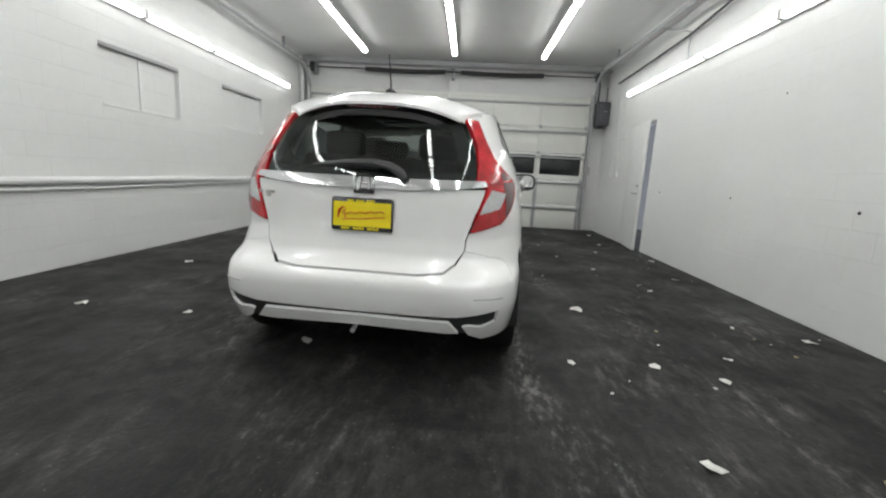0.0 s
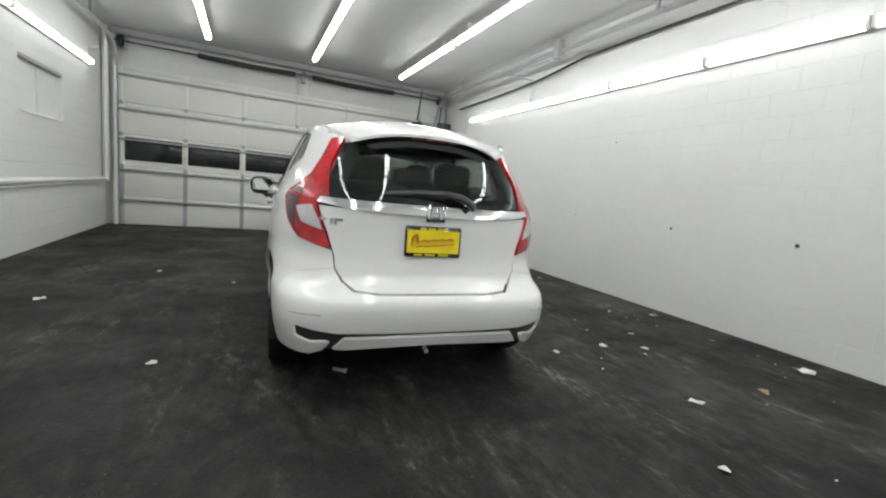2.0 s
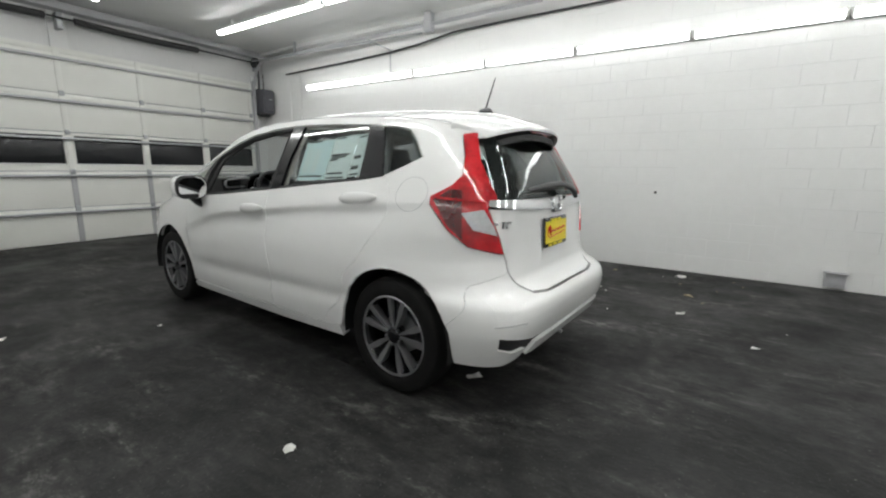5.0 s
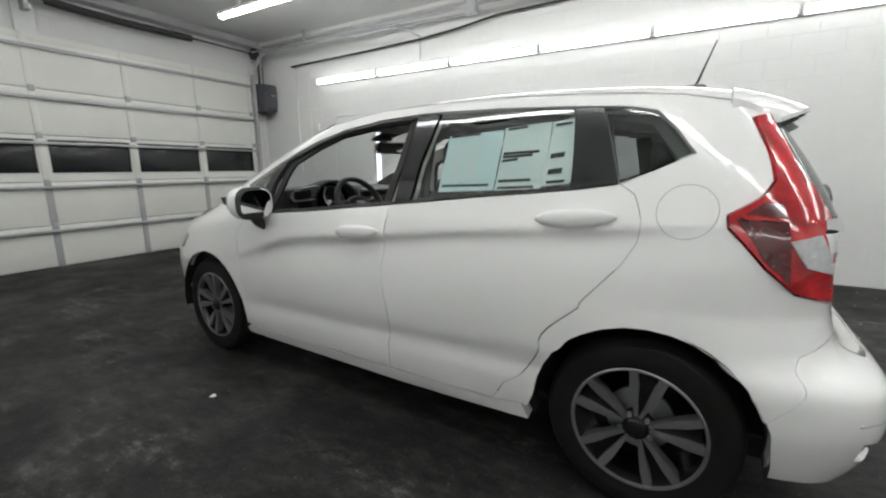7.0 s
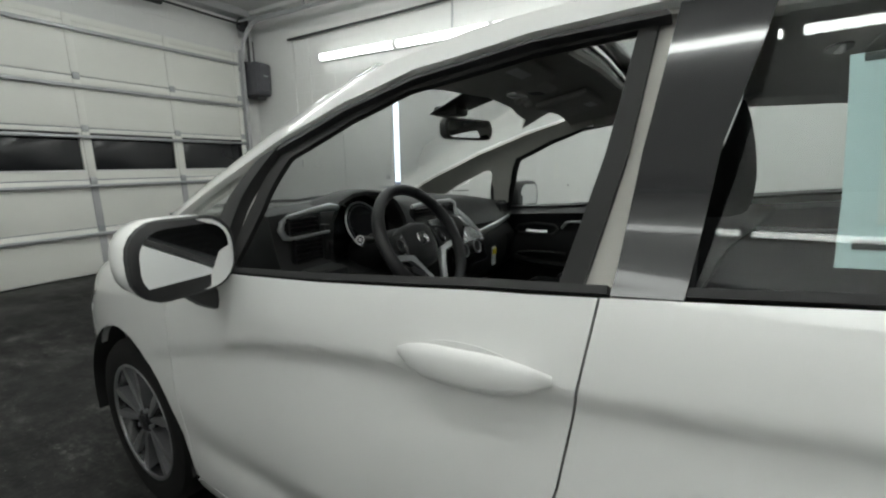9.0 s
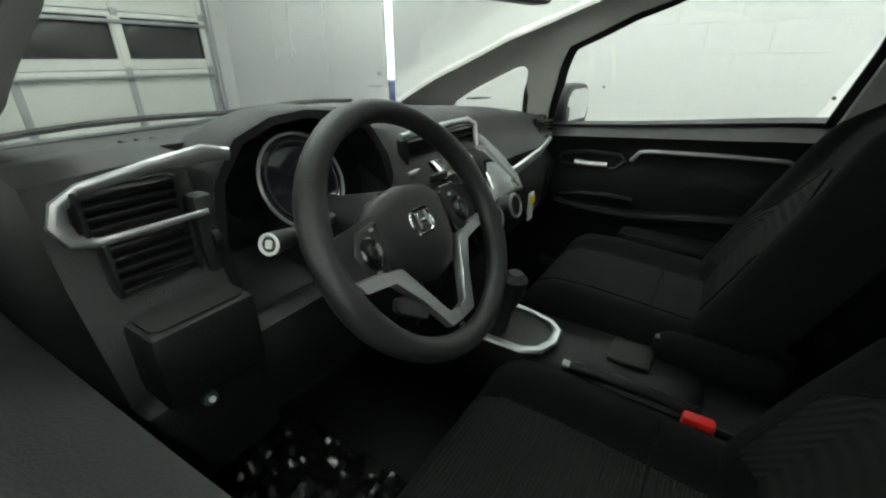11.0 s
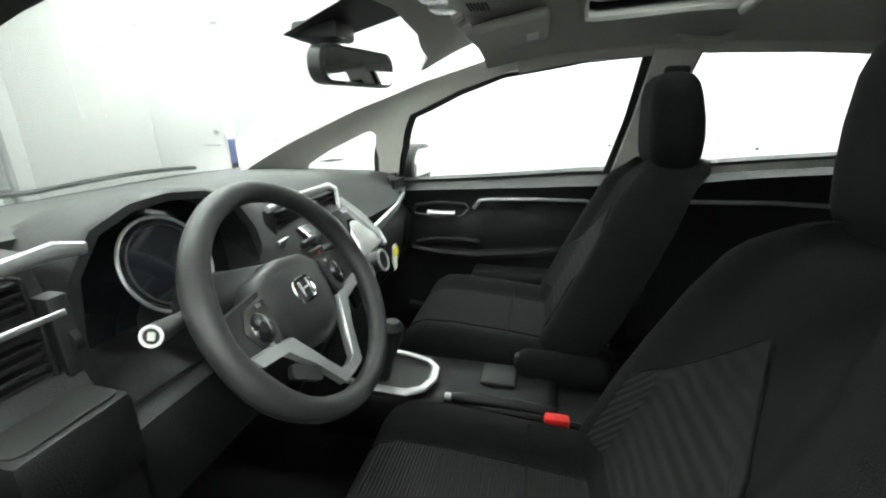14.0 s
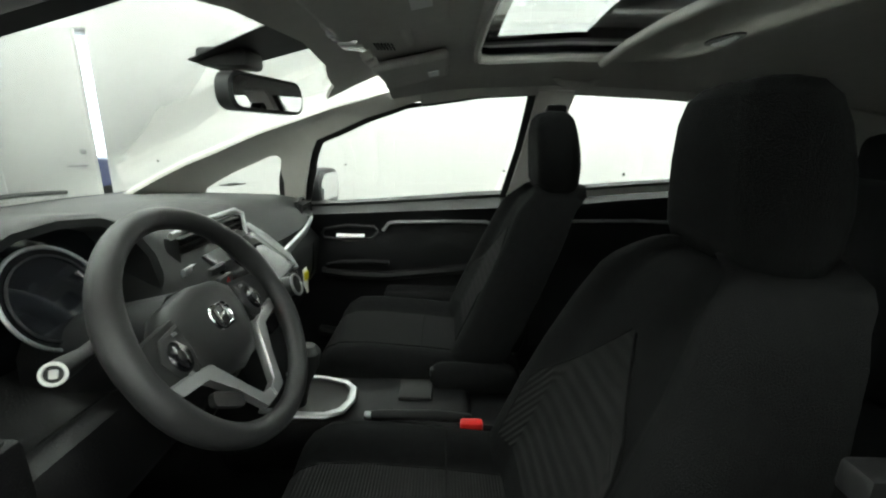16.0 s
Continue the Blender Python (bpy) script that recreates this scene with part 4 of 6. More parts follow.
B_LOW = [(-.352, .31), (-.36, .25), ("x", -.62, .235), ("x", -.56, .265), ("x", -.53, .312), ("x", -.56, .320), ("x", -.62, .312), ("x", -.690, .338), ("x", -.700, .400), ("x", -.50, .364), ("x", -.3, .358)]
B_FAR = [(v if len(v) == 3 else ("x", skin(girth("y", *v), v[1]).x, v[1])) for v in B_TOP[3:] + B_LOW]
bumper = panel("rear_bumper", B_TOP + B_LOW + [("x", 0, .356)] + [("x", -v[1], v[2]) for v in B_FAR[::-1]] + mirrored(B_TOP[:3]), CAR_WHITE, label="white rear bumper", thick=0.03, gap=0.0005)
panel("lower_trim", [("x", -.515, .276), ("x", -.465, .336), ("x", 0, .338), ("x", .465, .336), ("x", .515, .276), ("x", .45, .270), ("x", 0, .280), ("x", -.45, .270)], CAR_WHITE, bumper, off=0.006, thick=0.03, label="white lower bumper trim")
panel("bumper_recess", [("x", -.715, .415), ("x", -.705, .30), ("x", -.56, .262), ("x", 0, .285), ("x", .56, .262), ("x", .705, .30), ("x", .715, .415), ("x", .4, .38), ("x", -.4, .38)], BLACK_TRIM, bumper, off=-0.014, thick=0.012, label="black bumper insert")
# the bumper crease's shade, drawn as a thin grey line on each side
for s in (-1, 1):
    bm = bmesh.new()
    ln = [shell_point(girth("x", s * x, z), z, 0.002) for x, z in ((.715, .455), (.67, .457), (.58, .459))]
    sweep(bm, ln, 0.0035, seg=6)
    part("bumper_crease", bm, GREY_PAINT, bumper)
part("tow_stub", swept([(-.02, -.54, .25), (-.02, -.60, .235)], 0.012), GREY_PAINT, bumper)
# bumper's inner closing so that nothing is seen through
part("underbody", boxed((0, 1.3, .27), (1.30, 3.5, .10), bevel=0.04), BLACK_TRIM, car, "black underbody")

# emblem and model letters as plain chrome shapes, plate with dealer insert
bm = bmesh.new()
Y0 = -.520
fr = Matrix.Translation((0, Y0, .972)) @ Matrix.Rotation(radians(90), 4, "X")
for dx, w, h in ((-.022, .013, .062), (.022, .013, .062)):
    prism(bm, [(dx - w / 2 - 0.004, -h / 2), (dx + w / 2 - 0.004, -h / 2), (dx + w / 2 + 0.003, h / 2), (dx - w / 2 + 0.003, h / 2)] if dx < 0 else [(dx - w / 2 + 0.004, -h / 2), (dx + w / 2 + 0.004, -h / 2), (dx + w / 2 - 0.003, h / 2), (dx - w / 2 - 0.003, h / 2)], 0.008, fr, inset=0.002)
prism(bm, round_rect(0, 0.003, .035, .012, .003), 0.008, fr, inset=0.002)
part("emblem", bm, CHROME, hatch, "chrome emblem")
bm = bmesh.new()
sweep(bm, [fr @ Vector((x, y, 0.004)) for x, y in round_rect(0, 0, .098, .080, .026, 5)], 0.005, seg=6, loop=True)
part("emblem_ring", bm, CHROME, hatch)
for i, (x, w) in enumerate(((-.575, .038), (-.532, .016), (-.50, .042))):
    p = shell_point(girth("x", x, .89), .89, 0.001)
    ang = math.degrees(math.atan2(shell_point(girth("x", x + .02, .89), .89, 0).y - p.y, .02))
    mm = Matrix.Translation(p) @ Matrix.Rotation(radians(ang), 4, "Z") @ Matrix.Rotation(radians(90), 4, "X")
    bm = prismed([(-w / 2, .004), (w / 2, .004), (w / 2, .017), (-w / 2, .017)], 0.004, mm, inset=0.001)
    prism(bm, [(-w / 2, -.015), (-w / 2 + .012, -.015), (-w / 2 + .012, .004), (-w / 2, .004)], 0.004, mm)
    part("model_badge", bm, CHROME, hatch, "chrome badge bar")
pm = Matrix.Translation((-.005, -.512, .815)) @ Matrix.Rotation(radians(90), 4, "X") @ Matrix.Rotation(radians(-3), 4, "X")
plate = part("licence_plate", prismed(round_rect(0, 0, .315, .165, .012), 0.012, pm, inset=0.003), BLACK_GLOSS, hatch, "yellow dealer plate in a black frame")
part("plate_sheet", prismed(round_rect(0, 0, .295, .122, .004), 0.0135, pm), YELLOW, plate, "yellow plate insert")
for z, x0, x1 in ((.066, -.075, .075), (-.071, -.105, .105)):
    n = 14
    bm = bmesh.new()
    for i in range(n):
        if i % 5 == 3:
            continue
        a = x0 + (x1 - x0) * i / n
        prism(bm, [(a, z - .006), (a + (x1 - x0) / n * .75, z - .006), (a + (x1 - x0) / n * .75, z + .006), (a, z + .006)], 0.0145, pm)
    part("plate_bar", bm, YELLOW, plate)
bm = bmesh.new()
xs = [-.118 + i * .0165 for i in range(15)]
sweep(bm, [pm @ Vector((x, .006 * math.sin(i * 2.1) + (.026 if i == 1 else 0) + (i * .0012), .0145)) for i, x in enumerate(xs)], 0.007, seg=6, flat=0.35)
sweep(bm, [pm @ Vector((x, y, .0145)) for x, y in ((-.122, -.022), (-.118, .02), (-.095, .036), (-.082, .022), (-.10, .006), (-.08, -.022))], 0.0055, seg=6, flat=0.35)
sweep(bm, [pm @ Vector((x, y, .0145)) for x, y in ((-.10, -.028), (0, -.02), (.12, -.008))], 0.003, seg=6, flat=0.4)
part("plate_mark", bm, PLATE_RED, plate, "red mark on yellow plate")
# rear wiper
bm = swept([(-.28, -.470, 1.050), (-.10, -.495, 1.070), (.04, -.515, 1.075), (.13, -.530, 1.060), (.185, -.545, 1.030), (.205, -.545, 1.000)], [0.010, 0.016, 0.020, 0.024, 0.027, 0.022], seg=10, flat=0.6)
part("rear_wiper", bm, BLACK_TRIM, hatch, "black rear wiper arm")
part("wiper_blade", swept([(-.36, -.452, 1.043), (-.1, -.484, 1.052), (.06, -.486, 1.050)], 0.009, seg=6), BLACK_TRIM, hatch)
part("hatch_release", swept([(-.05, -.515, .930), (.05, -.515, .930)], 0.010, seg=8), BLACK_TRIM, hatch)

# roof with a tilting glass panel, spoiler, antenna
ROOF_Y = [-.165, -.13, -.08, -.03, .1, .3, .5, .64, .8, .98, 1.12, 1.24, 1.32, 1.42, 1.5]
RAIL_Z = lambda y: float(np.interp(y, [-.38, -.15, 0, .35, .9, 1.3, 1.5], [1.325, 1.365, 1.393, 1.42, 1.44, 1.42, 1.388]))
CROWN = lambda y: float(np.interp(y, [-.38, -.2, 0, .3, .7, 1.0, 1.25, 1.4, 1.5], [1.395, 1.455, 1.487, 1.508, 1.522, 1.518, 1.497, 1.472, 1.448]))
ROOF_X = [-1, -.96, -.88, -.75, -.60, -.40, -.2, 0, .2, .40, .60, .75, .88, .96, 1]


def roof_half(y):
    z = RAIL_Z(y)
    w = float(np.interp(z, DENSE, WIDTH_D))
    if y < YM:
        t = (YM - y) / (YM - float(np.interp(z, DENSE, TAIL_D)))
        return w * max(0.62, (1 - min(.985, t) ** NR) ** (1 / NR))
    t = (y - YM) / (float(np.interp(z, DENSE, NOSE_D)) - YM)
    return w * (1 - min(.98, t) ** NF) ** (1 / NF)


def roof_point(f, y, drop=0.0):
    zr = RAIL_Z(y)
    return Vector((f * roof_half(y), y, zr + (CROWN(y) - zr) * (1 - abs(f) ** 2.4) - drop))


def roof_sheet(hole, drop, thick, ys=ROOF_Y):
    bm = bmesh.new()
    grid = [[[bm.verts.new(roof_point(f, y, drop + d)) for f in ROOF_X] for y in ys] for d in (0, thick)]
    cells = set()
    for j in range(len(ys) - 1):
        for i in range(len(ROOF_X) - 1):
            ym, fm = (ys[j] + ys[j + 1]) / 2, (ROOF_X[i] + ROOF_X[i + 1]) / 2
            if not (hole and hole[0] < ym < hole[1] and abs(fm) < hole[2]):
                cells.add((i, j))
    for i, j in cells:
        for g, rev in ((grid[0], 0), (grid[1], 1)):
            q = [g[j][i], g[j][i + 1], g[j + 1][i + 1], g[j + 1][i]]
            bm.faces.new(q[::-1] if rev else q)
        for di, dj, e in ((-1, 0, ((j, i), (j + 1, i))), (1, 0, ((j, i + 1), (j + 1, i + 1))), (0, -1, ((j, i), (j, i + 1))), (0, 1, ((j + 1, i), (j + 1, i + 1)))):
            if (i + di, j + dj) not in cells:
                (a, b), (c, d) = e
                bm.faces.new((grid[0][a][b], grid[0][c][d], grid[1][c][d], grid[1][a][b]))
    bmesh.ops.recalc_face_normals(bm, faces=bm.faces)
    return bm


HOLE = (.64, 1.24, .62)
roof = part("roof", roof_sheet(HOLE, 0.0, 0.012), CAR_WHITE, car, "white roof with a glass sunroof")
bm = bmesh.new()
g = [[roof_point(f, y, -0.002) for f in (-.60, -.4, -.2, 0, .2, .4, .60)] for y in (.645, .8, .98, 1.12, 1.235)]
loft(bm, g + [], closed=False, caps=False)
part("sunroof_glass", bm, TINT, roof, "tinted sunroof glass")
def spoiler_rings(k0, inset, drop, thick):
    """Cross-sections of the spoiler from the roof's end to its lip, curved in plan."""
    rings = []
    for y, half, z, th in ((-.170, .545, 1.462, .060), (-.22, .520, 1.450, .058), (-.28, .490, 1.432, .052), (-.34, .460, 1.410, .040), (-.39, .440, 1.388, .026), (-.415, .432, 1.374, .014))[k0:]:
        w = half - inset
        bow = .11 * (-.17 - y) / .245
        top = [Vector((f * w, y + bow * abs(f) ** 3, z - drop - (.058 + .03 * (y + .415) / .245) * abs(f) ** 2.6)) for f in [-1 + i / 12 for i in range(25)]]
        rings.append(top + [p - Vector((0, 0, thick or th)) for p in top[::-1]])
    return rings


bm = bmesh.new()
loft(bm, spoiler_rings(0, 0, 0, 0))
bmesh.ops.recalc_face_normals(bm, faces=bm.faces)
spo = part("spoiler", bm, CAR_WHITE, roof, "white roof spoiler")
# black plastic underside, made larger to stand for the shade below the spoiler too
bm = bmesh.new()
loft(bm, spoiler_rings(0, .035, .050, .030)[:-1])
bmesh.ops.recalc_face_normals(bm, faces=bm.faces)
part("spoiler_underside", bm, BLACK_TRIM, spo, "black spoiler underside, enlarged to include its shade")
part("brake_light", boxed((0, -.395, 1.352), (.26, .012, .016), bevel=0.004), DARK_RED, spo, "dark red high brake light")
ant = part("antenna_base", prismed(disc(0, 0, .032, 16, .05), 0.03, Matrix.Translation((0, -.03, 1.482)), inset=0.018), BLACK_TRIM, roof, "black antenna foot")
part("antenna", swept([(0, -.03, 1.50), (-.003, -.095, 1.68)], [0.006, 0.0025], seg=6), BLACK_TRIM, ant, "thin black antenna rod")
for s in (-1, 1):
    part("roof_seam", swept([(s * roof_half(y) * .955, y, roof_point(.955, y).z + 0.001) for y in ROOF_Y], 0.004, seg=6), GREY_PAINT, roof)

# nose
panel("front_bumper", [(2.86, .58), (2.95, .62), (2.98, .645), ("f", -.50, .66), ("f", 0, .64), ("f", .50, .66), ("f", .70, .62), ("f", .765, .5), ("f", .76, .30), ("f", .70, .20), ("f", 0, .18), ("f", -.70, .20), (2.88, .30), (2.87, .42)], CAR_WHITE, label="white front bumper", thick=0.03)
panel("grille", [("f", -.49, .665), ("f", 0, .645), ("f", .49, .665), ("f", .45, .74), ("f", 0, .735), ("f", -.45, .74)], BLACK_GLOSS, label="black grille")
bm = bmesh.new()
rings = []
for y, z, w in ((2.66, .985, .72), (2.85, .945, .70), (3.0, .89, .66), (3.15, .82, .58), (3.24, .745, .48)):
    rings.append([Vector((f * w, y - 0.10 * abs(f) ** 3, z - 0.05 * abs(f) ** 2.5)) for f in [-1 + i / 8 for i in range(17)]])
loft(bm, rings, closed=False, caps=False)
r = bmesh.ops.solidify(bm, geom=bm.faces[:], thickness=0.015)
bmesh.ops.recalc_face_normals(bm, faces=bm.faces)
part("bonnet", bm, CAR_WHITE, car, "white bonnet")
WS = [(2.535, .99), (2.235, 1.14), (1.965, 1.252), (1.715, 1.338), (1.515, 1.388)]
panel("windscreen", WS + [("f", -.35, 1.43), ("f", 0, 1.44), ("f", .35, 1.43)] + [("f", -skin(girth("y", y, z), z).x, z) for y, z in WS[::-1]] + [("f", .4, .985), ("f", 0, .98), ("f", -.4, .985)], GLASS, label="clear windscreen", thick=0.005, gap=0.002, off=-0.004)

for x0, x1 in ((-.62, -.02), (-.02, .50)):
    pts = [shell_point(girth("f", x0 + (x1 - x0) * i / 8, 1.005 + .012 * math.sin(math.pi * i / 8)), 1.005 + .012 * math.sin(math.pi * i / 8), .012) for i in range(9)]
    part("wiper", swept(pts, .008, seg=6), BLACK_TRIM, car, "black windscreen wiper")
panel("cowl_grille", [("f", -.66, .985), ("f", -.3, .972), ("f", 0, .97), ("f", .3, .972), ("f", .66, .985), ("f", .6, .995), ("f", 0, .99), ("f", -.6, .995)], BLACK_TRIM, car, off=0.002, thick=0.02, label="black cowl below the windscreen")


# wheels
def wheel(at):
    """Alloy wheel: black tyre, machined split spokes on a dark rim; its outer face looks along -x."""
    hub = thing("wheel", "", "")
    R = 0.305
    prof = [(-.085, .205), (-.092, .225), (-.095, .255), (-.088, .287), (-.070, .301), (-.03, R), (.03, R), (.07, .301), (.088, .287), (.095, .25), (.085, .205)]
    bm = bmesh.new()
    n = 56
    loft(bm, [[(x, r * math.cos(2 * math.pi * k / n), r * math.sin(2 * math.pi * k / n)) for x, r in prof] for k in range(n)], closed=False, caps=False, loop=True)
    bmesh.ops.recalc_face_normals(bm, faces=bm.faces)
    tyre = part("tyre", bm, RUBBER, None, "black rubber tyre")
    prof = [(.085, .206), (-.078, .204), (-.084, .213), (-.088, .212), (-.087, .204), (-.070, .196), (-.05, .19), (.06, .185)]
    bm = bmesh.new()
    loft(bm, [[(x, r * math.cos(2 * math.pi * k / n), r * math.sin(2 * math.pi * k / n)) for x, r in prof] for k in range(n)], closed=False, caps=False, loop=True)
    bmesh.ops.recalc_face_normals(bm, faces=bm.faces)
    rim = part("rim", bm, RIM_BLACK, None, "dark painted rim")
    bm = bmesh.new()
    loft(bm, [[(x, r * math.cos(2 * math.pi * k / n), r * math.sin(2 * math.pi * k / n)) for x, r in ((-.0885, .213), (-.0905, .209), (-.0890, .2025), (-.080, .2015))] for k in range(n)], closed=False, caps=False, loop=True)
    bmesh.ops.recalc_face_normals(bm, faces=bm.faces)
    lip = part("rim_lip", bm, RIM_CUT, None, "bright machined rim edge")
    parts = [tyre, rim, lip]
    for k in range(5):
        for d in (-1, 1):
            a = radians(72 * k + 90 + d * 13.5)
            m = Matrix.Rotation(a, 4, "X")
            bm = bmesh.new()
            # face of one spoke half: narrow at the hub, broad towards the rim
            o = [(0.030, -.004 + d * -.003), (0.10, -.0095), (0.155, -.0145), (.200, -.0125), (.200, .0125), (.155, .0145), (.10, .0095), (0.030, .004 + d * -.003)]
            face = [m @ Vector((-.074 - .012 * (r / .2) , r, t)) for r, t in o]
            back = [m @ Vector((-.045, r, t * 1.12)) for r, t in o]
            loft(bm, [back, face])
            bmesh.ops.recalc_face_normals(bm, faces=bm.faces)
            parts.append(part("spoke", bm, RIM_CUT, None, "machined alloy spoke"))
    bm = bmesh.new()
    for k in range(5):
        m = Matrix.Rotation(radians(72 * k + 90), 4, "X")
        loft(bm, [[m @ Vector((x, r, t)) for r, t in ((.05, -.012), (.19, -.04), (.19, .04), (.05, .012))] for x in (-.04, -.066)])
    bmesh.ops.recalc_face_normals(bm, faces=bm.faces)
    parts.append(part("spoke_infill", bm, RIM_BLACK, None))
    parts.append(part("brake_disc", swept([(-.01, 0, 0), (.01, 0, 0)], .11, seg=32), STEEL, None, "steel brake disc"))
    parts.append(part("hub", swept([(-.03, 0, 0), (-.074, 0, 0), (-.08, 0, 0)], [.050, .045, .036], seg=24), RIM_BLACK, None))
    parts.append(part("centre_cap", swept([(-.07, 0, 0), (-.086, 0, 0), (-.088, 0, 0)], [.032, .031, .026], seg=20), BLACK_GLOSS, None, "dark centre cap"))
    for k in range(5):
        a = radians(72 * k + 54)
        parts.append(part("wheel_nut", swept([(-.07, .048 * math.cos(a), .048 * math.sin(a)), (-.084, .048 * math.cos(a), .048 * math.sin(a))], .008, seg=6), STEEL, None))
    base = parts[0]
    for p in parts[1:]:
        p.parent = base
    bpy.data.objects.remove(hub)
    return base


base = wheel(None)
base.name = "wheel"
base["label"] = "black tyre on a machined five-spoke alloy wheel"
wheels = [base]
for _ in range(3):
    wheels.append(copy_thing(base, Matrix.Identity(4)))
for w, (x, y, turn) in zip(wheels, ((-.715, 0, 0), (-.722, 2.53, 0), (.715, 0, 180), (.722, 2.53, 180))):
    w.parent = car
    w.matrix_basis = Matrix.Translation((x, y, .305)) @ Matrix.Rotation(radians(turn), 4, "Z") @ Matrix.Rotation(radians(8 + y * 20), 4, "X")
for y in (0, 2.53):
    for s in (-1, 1):
        bm = bmesh.new()
        pts = arch(y, .31, .357, -10, 190, 20)
        rings = [[Vector((s * x, p[0], p[1])) for p in pts] for x in (.822 if y else .808, .45)]
        loft(bm, rings, closed=False, caps=False)
        part("arch_liner", bm, SEAL, car, "black wheel arch liner")

# ---- inside the car ----
part("floor_carpet", boxed((0, 1.25, .30), (1.50, 2.7, .03), bevel=0.01), CARPET, car, "black cabin carpet")
part("firewall", boxed((0, 2.62, .62), (1.36, .04, .64), bevel=0.01), CARPET, car)
part("cargo_floor", boxed((0, -.12, .58), (1.06, .78, .03), bevel=0.01), CARPET, car)
for flip in (False, True):
    s = 1 if flip else -1
    # inner door cards
    fdc = panel("front_door_card", [(2.10, .86), (2.12, .72), (2.12, .24), (1.05, .24), (1.05, .74), (1.03, .90), (1.02, 1.005), (1.55, .957), (1.97, .925)], DASH_SOFT, flip=flip, off=-0.055, thick=0.05, label="moulded black door card", step=0.08)
    panel("rear_door_card", [(1.02, .24), (.53, .26), (.36, .56), (.10, .86), (.06, 1.0), (.13, 1.09), (.62, 1.05), (1.0, 1.01), (1.03, .74)], DASH_SOFT, flip=flip, off=-0.055, thick=0.05, label="moulded black rear door card", step=0.08)
    panel("door_sill_top", [(1.97, .925), (1.55, .957), (1.02, 1.005), (1.02, 1.018), (1.55, .970), (1.97, .938)], DASH_SOFT, fdc, flip=flip, off=-0.02, thick=0.09, label="black window ledge", step=0.1)
    # pale inner pillar covers round the small corner window
    lift = 0.016 if flip else 0.015
    panel("pillar_cover", [(2.56, .985), (2.24, 1.145), (1.97, 1.258), (1.72, 1.344), (1.52, 1.394), (1.38, 1.40), (1.38, 1.355 + lift), (1.45, 1.333 + lift), (1.6, 1.287 + lift), (1.785, 1.218 + lift / 2), (1.835, 1.10), (1.885, .94), (2.0, .945), (2.3, .965)], PILLAR, flip=flip, off=-0.032, thick=0.012, gap=0, label="grey windscreen pillar cover",
          holes=[[(1.955, .975), (1.938, 1.06), (1.930, 1.152), (1.942, 1.168), (1.965, 1.168), (2.11, 1.106), (2.235, 1.040), (2.255, 1.01), (2.245, .985), (2.20, .975)]])
    panel("pillar_cover", [(1.075, 1.0), (1.035, 1.2), (1.01, 1.41), (.885, 1.41), (.92, 1.2), (.945, 1.01)], PILLAR, flip=flip, off=-0.034, thick=0.02, label="grey centre pillar cover")
    panel("pillar_cover", [(1.02, .32), (1.01, 1.0), (.87, 1.0), (.80, .32)], DASH_SOFT, flip=flip, off=-0.075, thick=0.02, label="black lower pillar cover")
    panel("rail_cover", [(1.40, 1.40), (1.2, 1.428), (.9, 1.436), (.35, 1.416), (0, 1.388), (-.10, 1.36), (.10, 1.355), (.29, 1.368), (.6, 1.386), (.9, 1.394), (1.2, 1.382), (1.40, 1.350)], LINER, flip=flip, off=-0.034, thick=0.012, gap=0, label="grey roof rail cover")
    panel("quarter_cover", [(.33, 1.36), (.20, 1.362), (.135, 1.12), (.10, .72), (-.34, .72), (-.36, 1.05), (-.25, 1.33), (.0, 1.38), (.3, 1.40)], LINER, flip=flip, off=-0.045, thick=0.02, label="grey quarter cover",
          holes=[[(.17, 1.345), (.04, 1.325), (-.055, 1.20), (.12, 1.13)]])
    panel("kick_panel", [(2.55, .32), (2.12, .32), (2.13, .90), (2.5, .93)], DASH_SOFT, flip=flip, off=-0.06, thick=0.02)
    panel("door_seal", [(1.905, .94), (1.855, 1.105), (1.805, 1.228), (1.61, 1.298), (1.46, 1.343), (1.2, 1.375), (1.01, 1.390), (1.025, 1.2), (1.062, 1.005), (1.095, 1.01), (1.055, 1.2), (1.037, 1.374 + lift / 2), (1.2, 1.354 + lift), (1.45, 1.316 + lift), (1.59, 1.268 + lift), (1.765, 1.202 + lift / 2), (1.81, 1.095), (1.865, .94)], SEAL, fdc, flip=flip, off=-0.022, thick=0.012, gap=0, label="black rubber door seal")
    # door trim: bright strip, pull, pocket
    at = lambda y, z, o: (lambda p: Vector((p.x * -s, p.y, p.z)))(shell_point(girth("y", y, z), z, o))
    for k, (pts, r, m, nm, lb) in enumerate((
        ([(1.555, .875), (1.53, .912), (1.50, .918), (1.32, .928), (1.15, .930), (1.12, .918)], 0.007, SILVER, "trim_strip", "satin silver door trim strip"),
        ([(1.78, .715), (1.72, .73), (1.60, .735), (1.53, .73)], 0.010, DASH_SOFT, "pocket_lip", ""),
        ([(1.80, .69), (1.70, .675), (1.55, .67), (1.35, .695), (1.16, .72), (1.10, .75)], 0.020, DASH_SOFT, "armrest_edge", "black armrest edge"),
        ([(1.82, .42), (1.7, .40), (1.4, .40), (1.2, .42)], 0.022, DASH_SOFT, "map_pocket", ""))):
        part(nm, swept([at(y, z, -0.112) for y, z in pts], r, seg=8), m, fdc, lb)
    bm = bmesh.new()
